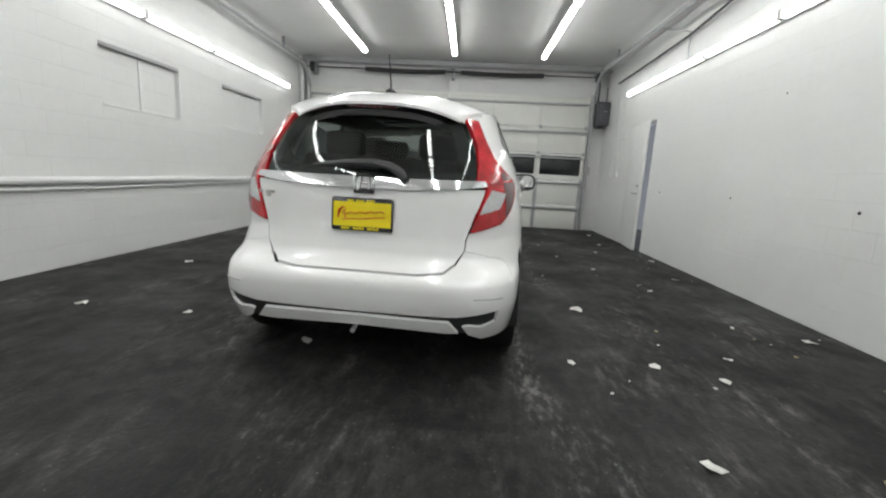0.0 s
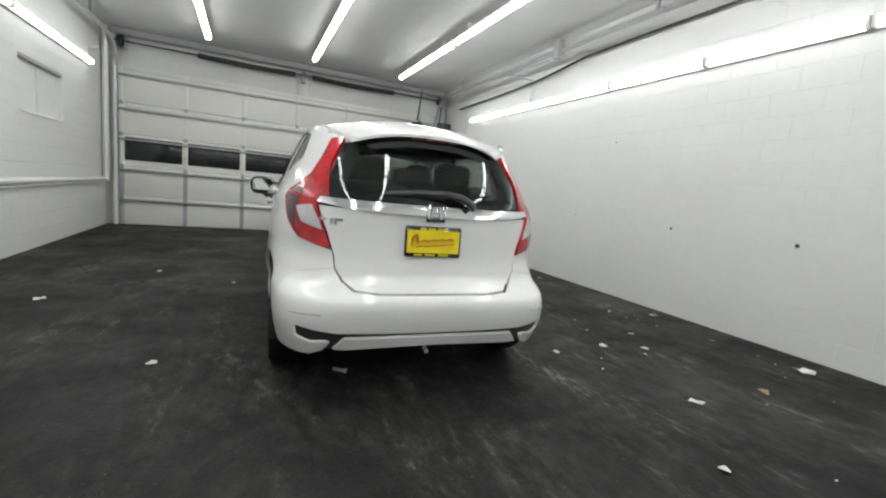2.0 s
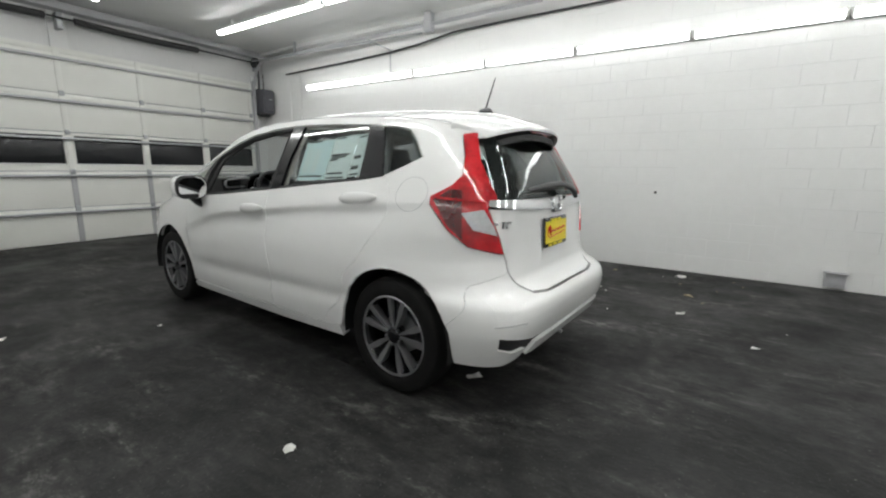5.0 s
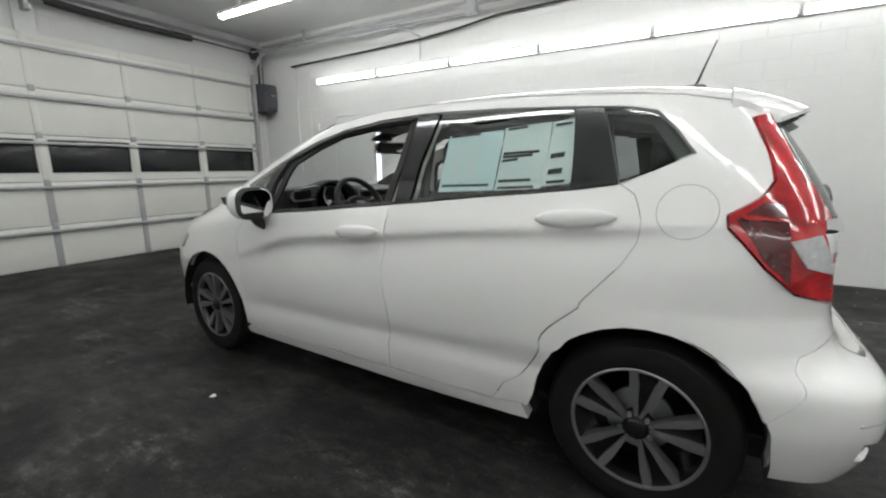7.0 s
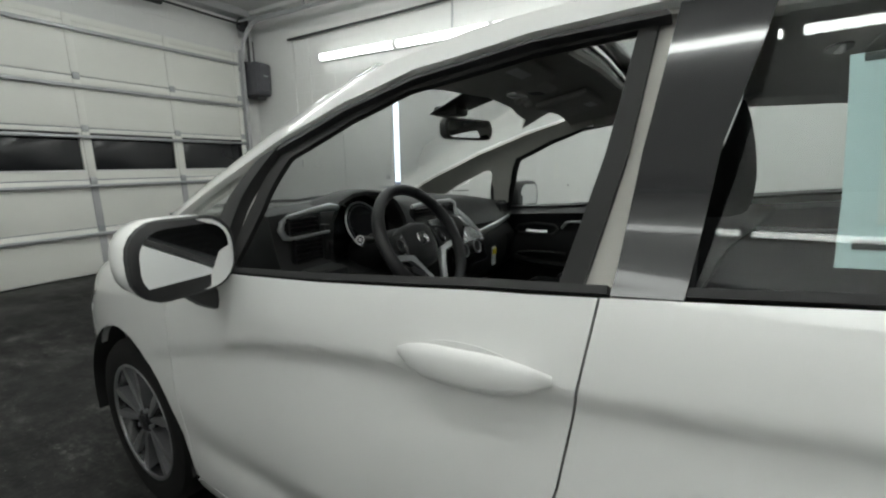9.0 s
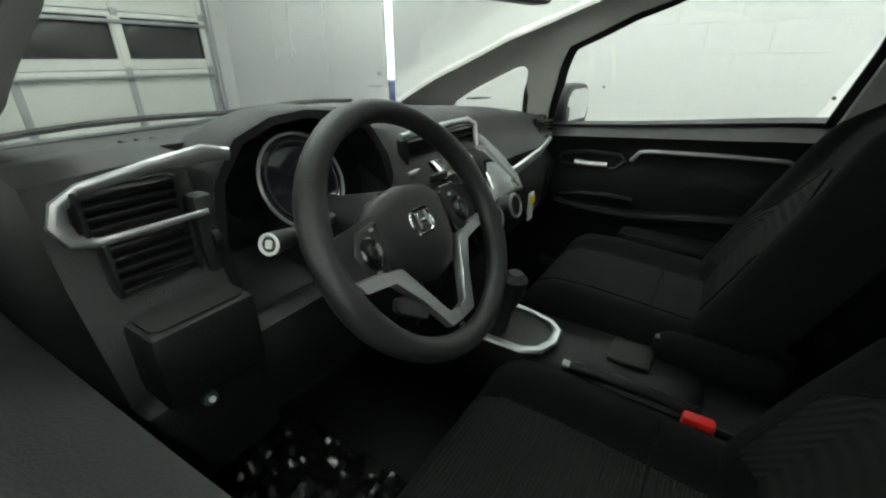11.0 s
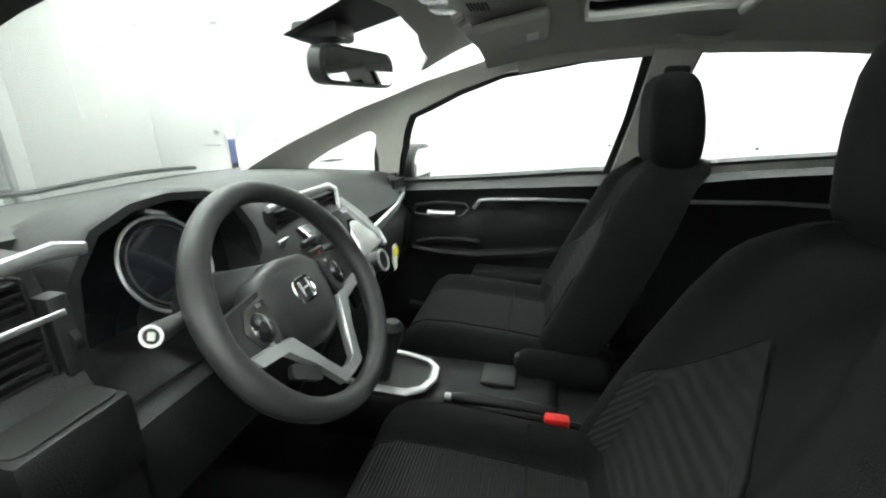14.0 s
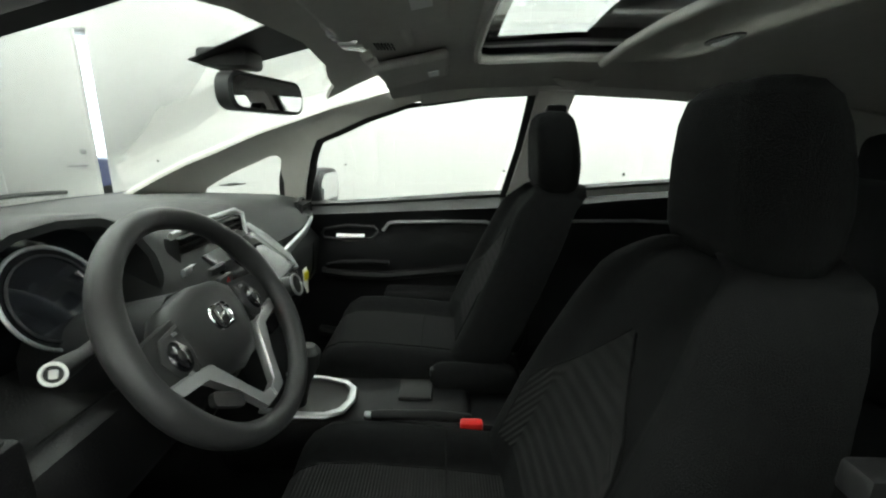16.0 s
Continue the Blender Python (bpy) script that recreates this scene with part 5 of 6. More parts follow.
    sweep(bm, [at(y, z, -0.108) for y, z in ((1.80, .85), (1.79, .875), (1.70, .895), (1.59, .89), (1.575, .865), (1.60, .83), (1.70, .82), (1.79, .83))], 0.006, seg=6, loop=True)
    part("pull_recess_rim", bm, BLACK_TRIM, fdc)
    part("pull_lever", swept([at(y, z, -0.115) for y, z in ((1.74, .845), (1.68, .842), (1.63, .845))], 0.010, seg=8, flat=0.6), SILVER, fdc, "silver door pull lever")
    part("armrest", boxed((s * .655, 1.33, .625), (.09, .42, .05), bevel=0.02), DASH_SOFT, fdc, "black door armrest")
    part("trim_strip", swept([at(y, z, -0.112) for y, z in ((.86, .935), (.80, .945), (.55, .955), (.40, .95))], 0.007, seg=8), SILVER, car, "satin silver rear door strip")

# headliner with the sunroof opening, visors and overhead console
LY = [-.25, -.1, .1, .3, .5, .64, .8, .98, 1.12, 1.24, 1.32, 1.42, 1.50]
head = part("headliner", roof_sheet(HOLE, 0.036, 0.012, LY), LINER, car, "pale grey headliner with a sunroof opening")
bm = bmesh.new()
rim = [roof_point(f, y, .046) for f, y in [(-.6, .66), (-.6, .8), (-.6, .98), (-.59, 1.20), (-.55, 1.235), (-.4, 1.245), (0, 1.245), (.4, 1.245), (.55, 1.235), (.59, 1.20), (.6, .98), (.6, .8), (.6, .66), (.4, .645), (0, .645), (-.4, .645)]]
sweep(bm, rim, 0.014, seg=8, loop=True)
part("sunroof_rim", bm, LINER, head, "grey sunroof opening rim")
bm = bmesh.new()
sweep(bm, [p + Vector((0, 0, .024)) for p in rim], 0.010, seg=8, loop=True)
part("sunroof_seal", bm, BLACK_GLOSS, head, "black sunroof seal")
bm = bmesh.new()
loft(bm, [[roof_point(f, y, .062) for f in (-.57, -.3, 0, .3, .57)] for y in (.645, .70, .78, .88)], closed=False, caps=False)
bmesh.ops.solidify(bm, geom=bm.faces[:], thickness=0.01)
shade = part("sunshade", bm, LINER, head, "grey sunroof blind, open")
part("shade_bar", swept([roof_point(f, .885, .066) for f in (-.57, -.3, 0, .3, .57)], 0.013, seg=10), LINER, head, "rounded grey blind edge")
for lines in ([[(f, y) for y in (.645, .8, .98, 1.235)] for f in (.49, .60)], [[(f, y) for y in (.645, .8, .98, 1.235)] for f in (-.60, -.49)],
              [[(f, y) for f in (-.49, -.2, 0, .2, .49)] for y in (.70, .955)], [[(f, y) for f in (-.49, -.2, 0, .2, .49)] for y in (1.185, 1.235)]):
    bm = bmesh.new()
    loft(bm, [[roof_point(f, y, .004) for f, y in ln] for ln in lines], closed=False, caps=False)
    part("glass_border", bm, BLACK_GLOSS, head, "black border of the sunroof glass")
for cx, w in ((-.34, .36), (.34, .36)):
    m = Matrix.Translation((cx, 1.405, 1.398)) @ Matrix.Rotation(radians(-12), 4, "X")
    v = part("sun_visor", boxed((0, 0, 0), (w, .185, .024), bevel=0.011, m=m, seg=3), LINER, head, "folded grey sun visor")
    part("visor_label", boxed((.02, -.05, -.0125), (.10, .03, .002), m=m), WHITE_TRIM, v)
    part("visor_clip", swept([m @ Vector((-cx * .9 + (0.0), .06, -.01)), m @ Vector((-cx * .9, .08, -.015))], .010, seg=8), LINER, v)
oc = part("overhead_console", boxed((0, 1.47, 1.428), (.17, .16, .045), bevel=0.015, seg=3), LINER, head, "grey overhead lamp console")
for x in (-.045, .045):
    part("map_lamp", boxed((x, 1.515, 1.404), (.06, .05, .012), bevel=0.005), CLEAR_LENS, oc, "clear map lamp lens")
for i in range(6):
    part("speaker_slot", boxed((.045, 1.465 - i * .007, 1.4045), (.06, .003, .004)), SEAL, oc)
for s in (-1, 1):
    bm = swept([(s * .535, .98, 1.425), (s * .53, .95, 1.40), (s * .53, .86, 1.395), (s * .535, .83, 1.42)], 0.011, seg=8)
    part("grab_handle", bm, LINER, head, "grey grab handle")
# no hollow here: a dark oval disc carries the shade of the pull's recess
pull = part("blind_pull", prismed(disc(0, 0, .062, 24, .026), .004, Matrix.Translation((.12, .70, 1.4485))), BLACK_TRIM, head, "dark disc standing for the blind pull's shaded recess")
part("pull_bar", swept([(.075, .70, 1.449), (.12, .695, 1.444), (.165, .70, 1.449)], [.006, .009, .006], seg=8, flat=.6), SILVER, pull, "pale pull bar")

# rear-view mirror on the windscreen
mm = Matrix.Translation((.033, 1.690, 1.302)) @ Matrix.Rotation(radians(-14), 4, "Z") @ Matrix.Rotation(radians(90), 4, "X")
rv = part("rear_view_mirror", prismed(round_rect(0, 0, .245, .072, .030, 5), -.03, mm), BLACK_TRIM, car, "black rear-view mirror")
part("mirror_glass", prismed(round_rect(0, 0, .228, .058, .024, 5), .004, mm), MIRROR, rv, "silver mirror glass")
part("mirror_stalk", swept([(.02, 1.73, 1.325), (.01, 1.765, 1.35), (0, 1.79, 1.375)], [.014, .012, .018], seg=8), BLACK_TRIM, rv)
part("sensor_box", boxed((0, 1.75, 1.365), (.09, .10, .035), bevel=0.012, m=None), BLACK_TRIM, rv, "black sensor cover")
panel("windscreen_header", [("f", -.58, 1.362), ("f", -.50, 1.396), ("f", -.25, 1.420), ("f", 0, 1.427), ("f", .25, 1.420), ("f", .50, 1.396), ("f", .58, 1.362), ("f", .52, 1.44), ("f", .25, 1.455), ("f", 0, 1.457), ("f", -.25, 1.455), ("f", -.52, 1.44)], LINER, car, off=-0.016, thick=0.012, gap=0, label="grey trim along the windscreen top")
panel("shade_band", [("f", -.07, 1.365), ("f", -.11, 1.425), ("f", 0, 1.43), ("f", .11, 1.425), ("f", .07, 1.365)], SEAL, car, off=-0.012, thick=0.002, gap=0, label="black dotted windscreen shade")

# dashboard
stations = {
    -.74: [(2.62, .985), (2.40, 1.005), (2.15, 1.030), (1.99, 1.055), (1.915, 1.045), (1.900, .99), (1.885, .93), (1.86, .88), (1.82, .80), (1.84, .68), (1.95, .55), (2.3, .5)],
    -.58: [(2.64, .985), (2.40, 1.010), (2.15, 1.040), (1.98, 1.065), (1.890, 1.060), (1.875, .99), (1.865, .93), (1.84, .88), (1.80, .80), (1.82, .68), (1.95, .55), (2.3, .5)],
    -.565: [(2.64, .985), (2.40, 1.010), (2.15, 1.040), (2.02, 1.062), (1.990, 1.055), (1.985, .99), (1.975, .93), (1.93, .885), (1.815, .84), (1.82, .68), (1.95, .55), (2.3, .5)],
    -.215: [(2.66, .985), (2.40, 1.015), (2.15, 1.045), (2.02, 1.062), (1.990, 1.050), (1.985, .99), (1.975, .93), (1.93, .885), (1.80, .84), (1.81, .68), (1.95, .55), (2.3, .5)],
    -.20: [(2.66, .985), (2.40, 1.015), (2.15, 1.045), (1.99, 1.060), (1.92, 1.045), (1.895, .99), (1.87, .93), (1.82, .88), (1.79, .80), (1.81, .68), (1.95, .55), (2.3, .5)],
    -.16: [(2.66, .985), (2.40, 1.015), (2.15, 1.045), (1.97, 1.055), (1.895, 1.035), (1.865, 1.0), (1.81, .95), (1.745, .89), (1.715, .82), (1.76, .70), (1.85, .55), (2.3, .5)],
    .13: [(2.66, .985), (2.40, 1.015), (2.15, 1.045), (1.97, 1.055), (1.895, 1.035), (1.865, 1.0), (1.81, .95), (1.745, .89), (1.715, .82), (1.76, .70), (1.85, .55), (2.3, .5)],
    .18: [(2.66, .985), (2.40, 1.012), (2.15, 1.040), (1.97, 1.048), (1.88, 1.025), (1.835, .97), (1.805, .91), (1.83, .865), (1.80, .82), (1.82, .66), (1.95, .55), (2.3, .5)],
    .45: [(2.64, .985), (2.40, 1.008), (2.15, 1.020), (1.98, 1.024), (1.885, 1.005), (1.83, .96), (1.80, .905), (1.83, .86), (1.80, .82), (1.82, .66), (1.95, .55), (2.3, .5)],
    .74: [(2.60, .985), (2.38, .985), (2.15, .985), (2.0, .985), (1.92, .975), (1.865, .95), (1.835, .90), (1.86, .86), (1.82, .81), (1.84, .66), (1.95, .55), (2.3, .5)]}
bm = bmesh.new()
rings = []
keys = sorted(stations)
for i, k in enumerate(keys):
    rings.append([(k, y, z) for y, z in stations[k]])
    if i < len(keys) - 1 and keys[i + 1] - k > 0.12:
        for j in (1, 2, 3):
            f = j / 4
            rings.append([(k + (keys[i + 1] - k) * f, a[0] + (b[0] - a[0]) * f, a[1] + (b[1] - a[1]) * f) for a, b in zip(stations[k], stations[keys[i + 1]])])
loft(bm, rings)
bmesh.ops.recalc_face_normals(bm, faces=bm.faces)
dash = part("dashboard", bm, DASH, car, "dark grey moulded dashboard", sharp=50)

# instrument cowl: an arch open towards the driver
ARC = [(-.575, .845), (-.580, .93), (-.560, 1.02), (-.515, 1.075), (-.45, 1.098), (-.38, 1.102), (-.30, 1.092), (-.235, 1.062), (-.195, 1.0), (-.180, .92), (-.185, .845)]
inn = [(-.38 + (x + .38) * .90, .955 + (z - .955) * .87) for x, z in ARC]
bm = bmesh.new()
loft(bm, [[(x, 2.06, z - .03) for x, z in ARC], [(x, 1.95, z) for x, z in ARC], [(x, 1.872 - (1.0 - z) * .10, z) for x, z in ARC], [(x * .995 - .002, 1.864 - (1.0 - z) * .10, z - .006) for x, z in ARC],
          [(x, 1.868 - (1.0 - z) * .10, z) for x, z in inn], [(x, 1.96 - (1.0 - z) * .06, z) for x, z in inn]], closed=False, caps=False)
bmesh.ops.recalc_face_normals(bm, faces=bm.faces)
cowl = part("instrument_cowl", bm, DASH, dash, "dark grey instrument cowl")
GM = Matrix.Translation((-.405, 1.872, .985)) @ Matrix.Rotation(radians(68), 4, "X")
part("instrument_face", prismed([((x + .385), (z - .985)) for x, z in inn], .006, Matrix.Translation((-.385, 1.948, .985)) @ Matrix.Rotation(radians(82), 4, "X")), SCREEN, dash, "black instrument panel")
for r, t, mm_, nm in ((.080, .0030, SILVER, "gauge_ring"), (.067, .002, BLACK_TRIM, "gauge_inner_ring")):
    bm = bmesh.new()
    sweep(bm, [GM @ Vector((r * math.cos(a), r * math.sin(a), 0)) for a in [2 * math.pi * k / 40 for k in range(40)]], t, seg=6, loop=True)
    part(nm, bm, mm_, dash, "bright gauge ring" if nm == "gauge_ring" else "")
part("gauge_dial", prismed(disc(0, 0, .078, 36), .004, GM @ Matrix.Translation((0, 0, -.006))), SCREEN, dash, "black speedometer dial")


def vent(name, corners, y, slats, tilt=0):
    """An air vent: dark cavity plate and slats between x0..x1 and z0..z1 at station y."""
    x0, x1, z0, z1 = corners
    v = part(name, boxed(((x0 + x1) / 2, y + .012, (z0 + z1) / 2), (x1 - x0, .012, z1 - z0), bevel=0.003), SEAL, dash, "black air vent")
    for i in range(slats):
        z = z0 + (z1 - z0) * (i + .5) / slats
        part("slat", boxed(((x0 + x1) / 2, y, z), (x1 - x0 - .004, .022, .0045), bevel=0.001, m=None), DASH_SOFT, v)
    for x in (x0, x1):
        part("vent_side", boxed((x, y, (z0 + z1) / 2), (.006, .026, z1 - z0), bevel=0.002), DASH_SOFT, v)
    return v


vent("air_vent", (-.708, -.606, .990, 1.040), 1.876, 4)
vent("air_vent", (-.700, -.606, .912, .980), 1.866, 5)
part("vent_wheel", swept([(-.585, 1.860, .945), (-.575, 1.860, .945)], .018, seg=14), DASH_SOFT, dash)
part("vent_divider", boxed((-.584, 1.866, .955), (.026, .03, .11), bevel=0.005), DASH, dash)
bm = bmesh.new()
sweep(bm, [(-.536, 1.853, 1.055), (-.568, 1.860, 1.060), (-.63, 1.868, 1.054), (-.70, 1.876, 1.042), (-.722, 1.878, 1.028), (-.728, 1.877, 1.008), (-.720, 1.873, .988), (-.70, 1.866, .982), (-.655, 1.856, .985), (-.585, 1.844, .990)], [.008, .012, .008, .007, .009, .011, .009, .006, .005, .004], seg=10, flat=0.6, up=(0, -1, 0))
part("vent_bezel", bm, SILVER, dash, "satin silver vent surround")
vent("air_vent", (-.165, -.035, .965, 1.018), 1.850, 4)
vent("air_vent", (-.015, .105, .965, 1.018), 1.850, 4)
bm = bmesh.new()
sweep(bm, [(-.19, 1.835, 1.028), (-.10, 1.85, 1.030), (.10, 1.85, 1.030), (.128, 1.845, 1.018), (.122, 1.835, .968), (.10, 1.828, .957), (-.10, 1.828, .955), (-.19, 1.82, .953)], .008, seg=8, flat=0.6, up=(0, -1, 0))
part("centre_bezel", bm, SILVER, dash, "satin silver centre vent surround")
part("hazard_button", boxed((-.135, 1.768, .922), (.05, .012, .022), bevel=0.003, m=None), BLACK_TRIM, dash, "hazard button")
part("hazard_mark", swept([(-.141, 1.760, .918), (-.129, 1.760, .918), (-.135, 1.760, .927), (-.141, 1.760, .918)], .0012, seg=5), RED_PLASTIC, dash)
part("switch_row", boxed((-.135, 1.782, .946), (.055, .012, .016), bevel=0.003), BLACK_TRIM, dash)
part("infotainment_frame", boxed((0, 0, 0), (.25, .150, .014), bevel=0.006, m=Matrix.Translation((.01, 1.768, .918)) @ Matrix.Rotation(radians(40), 4, "X")), BLACK_GLOSS, dash, "gloss black screen frame")
part("infotainment_screen", boxed((0, 0, 0), (.165, .105, .004), bevel=0.001, m=Matrix.Translation((.03, 1.7625, .926)) @ Matrix.Rotation(radians(40), 4, "X")), SCREEN, dash, "dark touch screen reflecting the window")
bm = bmesh.new()
sweep(bm, [(.138, 1.84, .985), (.142, 1.79, .945), (.142, 1.735, .895), (.130, 1.71, .865)], [.009, .012, .012, .010], seg=8, flat=1.0)
part("screen_side_trim", bm, SILVER, dash, "satin silver trim beside the screen")
part("climate_panel", boxed((0, 0, 0), (.26, .085, .014), bevel=0.006, m=Matrix.Translation((.01, 1.705, .825)) @ Matrix.Rotation(radians(68), 4, "X")), BLACK_GLOSS, dash, "gloss black climate panel")
for x in (-.085, .012):
    k = part("climate_knob", swept([(x, 1.70, .852), (x, 1.668, .862)], [.026, .024], seg=20), BLACK_TRIM, dash, "black climate knob")
    bm = bmesh.new()
    c = Matrix.Translation((x, 1.668, .862)) @ Matrix.Rotation(radians(72), 4, "X")
    sweep(bm, [c @ Vector((.0255 * math.cos(a), .0255 * math.sin(a), 0)) for a in [2 * math.pi * i / 24 for i in range(24)]], .0035, seg=6, loop=True)
    part("knob_ring", bm, SILVER, k, "bright ring on the knob")
bm = bmesh.new()
sweep(bm, [(.15, 1.79, .862), (.30, 1.792, .872), (.50, 1.80, .890), (.66, 1.825, .905)], [.016, .016, .015, .010], seg=8, flat=0.55, up=(0, -1, 0))
part("passenger_trim", bm, SILVER, dash, "satin silver strip across the passenger side")
vent("air_vent", (.575, .69, .925, .972), 1.845, 4)
bm = bmesh.new()
sweep(bm, [(.565, 1.835, .925), (.56, 1.85, .978), (.62, 1.862, .985), (.70, 1.87, .978), (.705, 1.85, .93), (.64, 1.832, .915)], .007, seg=6, loop=True)
part("vent_surround", bm, DASH, dash)
part("glovebox_seam", swept([(.18, 1.800, .815), (.62, 1.812, .815), (.64, 1.825, .70), (.58, 1.83, .66), (.2, 1.818, .66)], .003, seg=5), SEAL, dash)
for x0 in (.40, .60):
    for i in range(4):
        part("defrost_slot", boxed((x0 + i * .022 if x0 > .5 else -.55 + i * .022, 2.12 - i * .006, 1.033 if x0 > .5 else 1.045), (.006, .05, .004)), SEAL, dash)
part("speaker_grille", boxed((-.66, 2.22, 1.026), (.12, .15, .006), bevel=0.002), DASH_SOFT, dash)

# storage bin and lower driver's panel
part("storage_bin", boxed((-.655, 1.80, .845), (.13, .075, .105), bevel=0.012, m=None), DASH_SOFT, dash, "black fold-out storage bin")
# the bin is solid: a black plate stands for the pocket's shaded opening
part("cup_well", prismed(round_rect(-.655, 1.800, .112, .056, .012), .003, Matrix.Translation((0, 0, .8965))), SEAL, dash, "dark plate painted as the shaded storage pocket")
part("lower_cover", boxed((-.40, 1.80, .76), (.40, .07, .16), bevel=0.03), DASH_SOFT, dash, "black lower dash cover")
part("lower_cover", boxed((-.66, 1.82, .72), (.17, .08, .15), bevel=0.02), DASH_SOFT, dash)
part("lamp_dial", swept([(-.675, 1.775, .782), (-.675, 1.766, .784)], [.010, .009], seg=16), mat("greenish_chrome", (0.10, 0.14, 0.13), 0.4, metal=0.5), dash, "small pale green dial")
part("lamp_dial_core", swept([(-.675, 1.770, .782), (-.675, 1.763, .784)], .004, seg=12), WHITE_TRIM, dash)

# steering wheel
WC, TILT = Vector((-.346, 1.636, .962)), radians(30.6)
WM = Matrix.Translation(WC) @ Matrix.Rotation(radians(90) - TILT, 4, "X") @ Matrix.Scale(0.90, 4)      # local x right, y up in its plane, z towards the driver
bm = bmesh.new()
N = 56
pts, rad = [], []
for i in range(N):
    a = 2 * math.pi * i / N
    pts.append(WM @ Vector((.188 * math.cos(a), .186 * math.sin(a), 0)))
    rad.append(.0165 + .0022 * math.exp(-((abs(math.degrees(a) - 180 if a > math.pi / 2 and a < 1.5 * math.pi else math.degrees(a) if a <= math.pi / 2 else math.degrees(a) - 360) - 22) / 18) ** 2))
sweep(bm, pts, rad, seg=14, loop=True)
sw = part("steering_wheel", bm, LEATHERETTE, car, "black steering wheel with silver spokes")
bm = bmesh.new()
hub_o = [(-.086, .040), (-.060, .062), (0, .072), (.060, .062), (.086, .040), (.088, .0), (.074, -.045), (.045, -.078), (0, -.088), (-.045, -.078), (-.074, -.045), (-.088, .0)]
loft(bm, [[WM @ Vector((x * k, y * k, z)) for x, y in hub_o] for k, z in ((.9, -.065), (1.0, -.045), (1.0, -.020), (.93, -.008), (.70, .0), (.35, .003))])
bmesh.ops.recalc_face_normals(bm, faces=bm.faces)
part("hub_pad", bm, LEATHERETTE, sw, "black padded hub", sharp=60)
for s in (-1, 1):
    bm = bmesh.new()
    loft(bm, [[WM @ Vector((s * x, y, z)) for x, y in ((.078, .044), (.130, .038), (.172, .030), (.176, -.008), (.150, -.030), (.085, -.042))] for z in (-.030, -.008)])
    bmesh.ops.recalc_face_normals(bm, faces=bm.faces)
    part("side_spoke", bm, LEATHERETTE, sw)
    bm = bmesh.new()
    prism(bm, [(s * x, y) for x, y in ((.080, .036), (.122, .030), (.140, .004), (.128, -.030), (.096, -.040), (.082, -.012))], .020, WM @ Matrix.Translation((0, 0, -.022)), inset=0.004)
    part("switch_pod", bm, BLACK_TRIM, sw, "black switch pod")
    part("switch_pad", prismed(disc(s * .112, -.004, .019, 20, .024), .0235, WM @ Matrix.Translation((0, 0, -.022)), inset=0.003), BLACK_GLOSS, sw)
    part("switch_core", prismed(disc(s * .112, -.004, .007, 12, .009), .0255, WM @ Matrix.Translation((0, 0, -.022)), inset=0.002), DASH, sw)
    for y, x in ((.026, .098), (-.031, .116)):
        part("switch_key", prismed(round_rect(s * x, y, .007, .005, .001), .0225, WM @ Matrix.Translation((0, 0, -.022))), GREY_PAINT, sw)
    # silver lower spoke
    bm = bmesh.new()
    prism(bm, [(s * x, y) for x, y in ((.160, -.026), (.152, -.044), (.100, -.052), (.062, -.100), (.030, -.158), (.0, -.160), (.0, -.142), (.020, -.138), (.048, -.086), (.078, -.040), (.120, -.030))], .016, WM @ Matrix.Translation((0, 0, -.018)), inset=0.003)
    part("silver_spoke", bm, SILVER, sw, "satin silver lower spoke")
part("phone_keys", prismed(round_rect(-.078, -.086, .060, .022, .008), .010, WM @ Matrix.Translation((0, 0, -.012)) @ Matrix.Rotation(radians(-38), 4, "Z") @ Matrix.Translation((.068, -.045, 0))), BLACK_TRIM, sw)
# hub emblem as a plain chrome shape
bm = bmesh.new()
em = WM @ Matrix.Translation((0, .006, .001))
sweep(bm, [em @ Vector((x, y, .003)) for x, y in round_rect(0, 0, .046, .038, .013, 4)], .0026, seg=6, loop=True)
for dx in (-.0105, .0105):
    prism(bm, round_rect(dx, 0, .0065, .030, .001, 2), .007, em, inset=.001)
prism(bm, round_rect(0, .001, .018, .006, .001, 2), .007, em, inset=.001)
part("hub_emblem", bm, CHROME, sw, "chrome hub emblem")
part("column_cowl", swept([(-.385, 1.70, .935), (-.385, 1.78, .905), (-.385, 1.90, .87)], [.055, .065, .075], seg=14), DASH_SOFT, dash, "black steering column cowl")
stalk = part("indicator_stalk", swept([(-.44, 1.775, .950), (-.53, 1.735, .964), (-.575, 1.721, .972), (-.590, 1.716, .975)], [.008, .010, .0135, .0135], seg=12), BLACK_TRIM, dash, "black indicator stalk")
cm = Matrix.Translation((-.5905, 1.7155, .9752)) @ Matrix.Rotation(radians(-90 + 17), 4, "Y") @ Matrix.Rotation(radians(20), 4, "X")
bm = bmesh.new()
sweep(bm, [cm @ Vector((.0115 * math.cos(a), .0115 * math.sin(a), 0.001)) for a in [2 * math.pi * i / 20 for i in range(20)]], .0022, seg=6, loop=True)
part("stalk_ring", bm, WHITE_TRIM, stalk, "pale ring on the stalk end")
part("stalk_mark", prismed(round_rect(0, 0, .010, .008, .002), .002, cm), WHITE_TRIM, stalk)

# centre console, gear lever, handbrake
con = part("centre_console", boxed((.0, 1.52, .45), (.22, .62, .16), bevel=0.03, seg=3), DASH_SOFT, car, "black centre console")
part("console_tray", boxed((.0, 1.10, .42), (.20, .42, .17), bevel=0.02), DASH_SOFT, con)
part("console_ramp", boxed((0, 0, 0), (.24, .16, .30), bevel=0.03, m=Matrix.Translation((.0, 1.80, .58)) @ Matrix.Rotation(radians(-15), 4, "X")), DASH_SOFT, con)
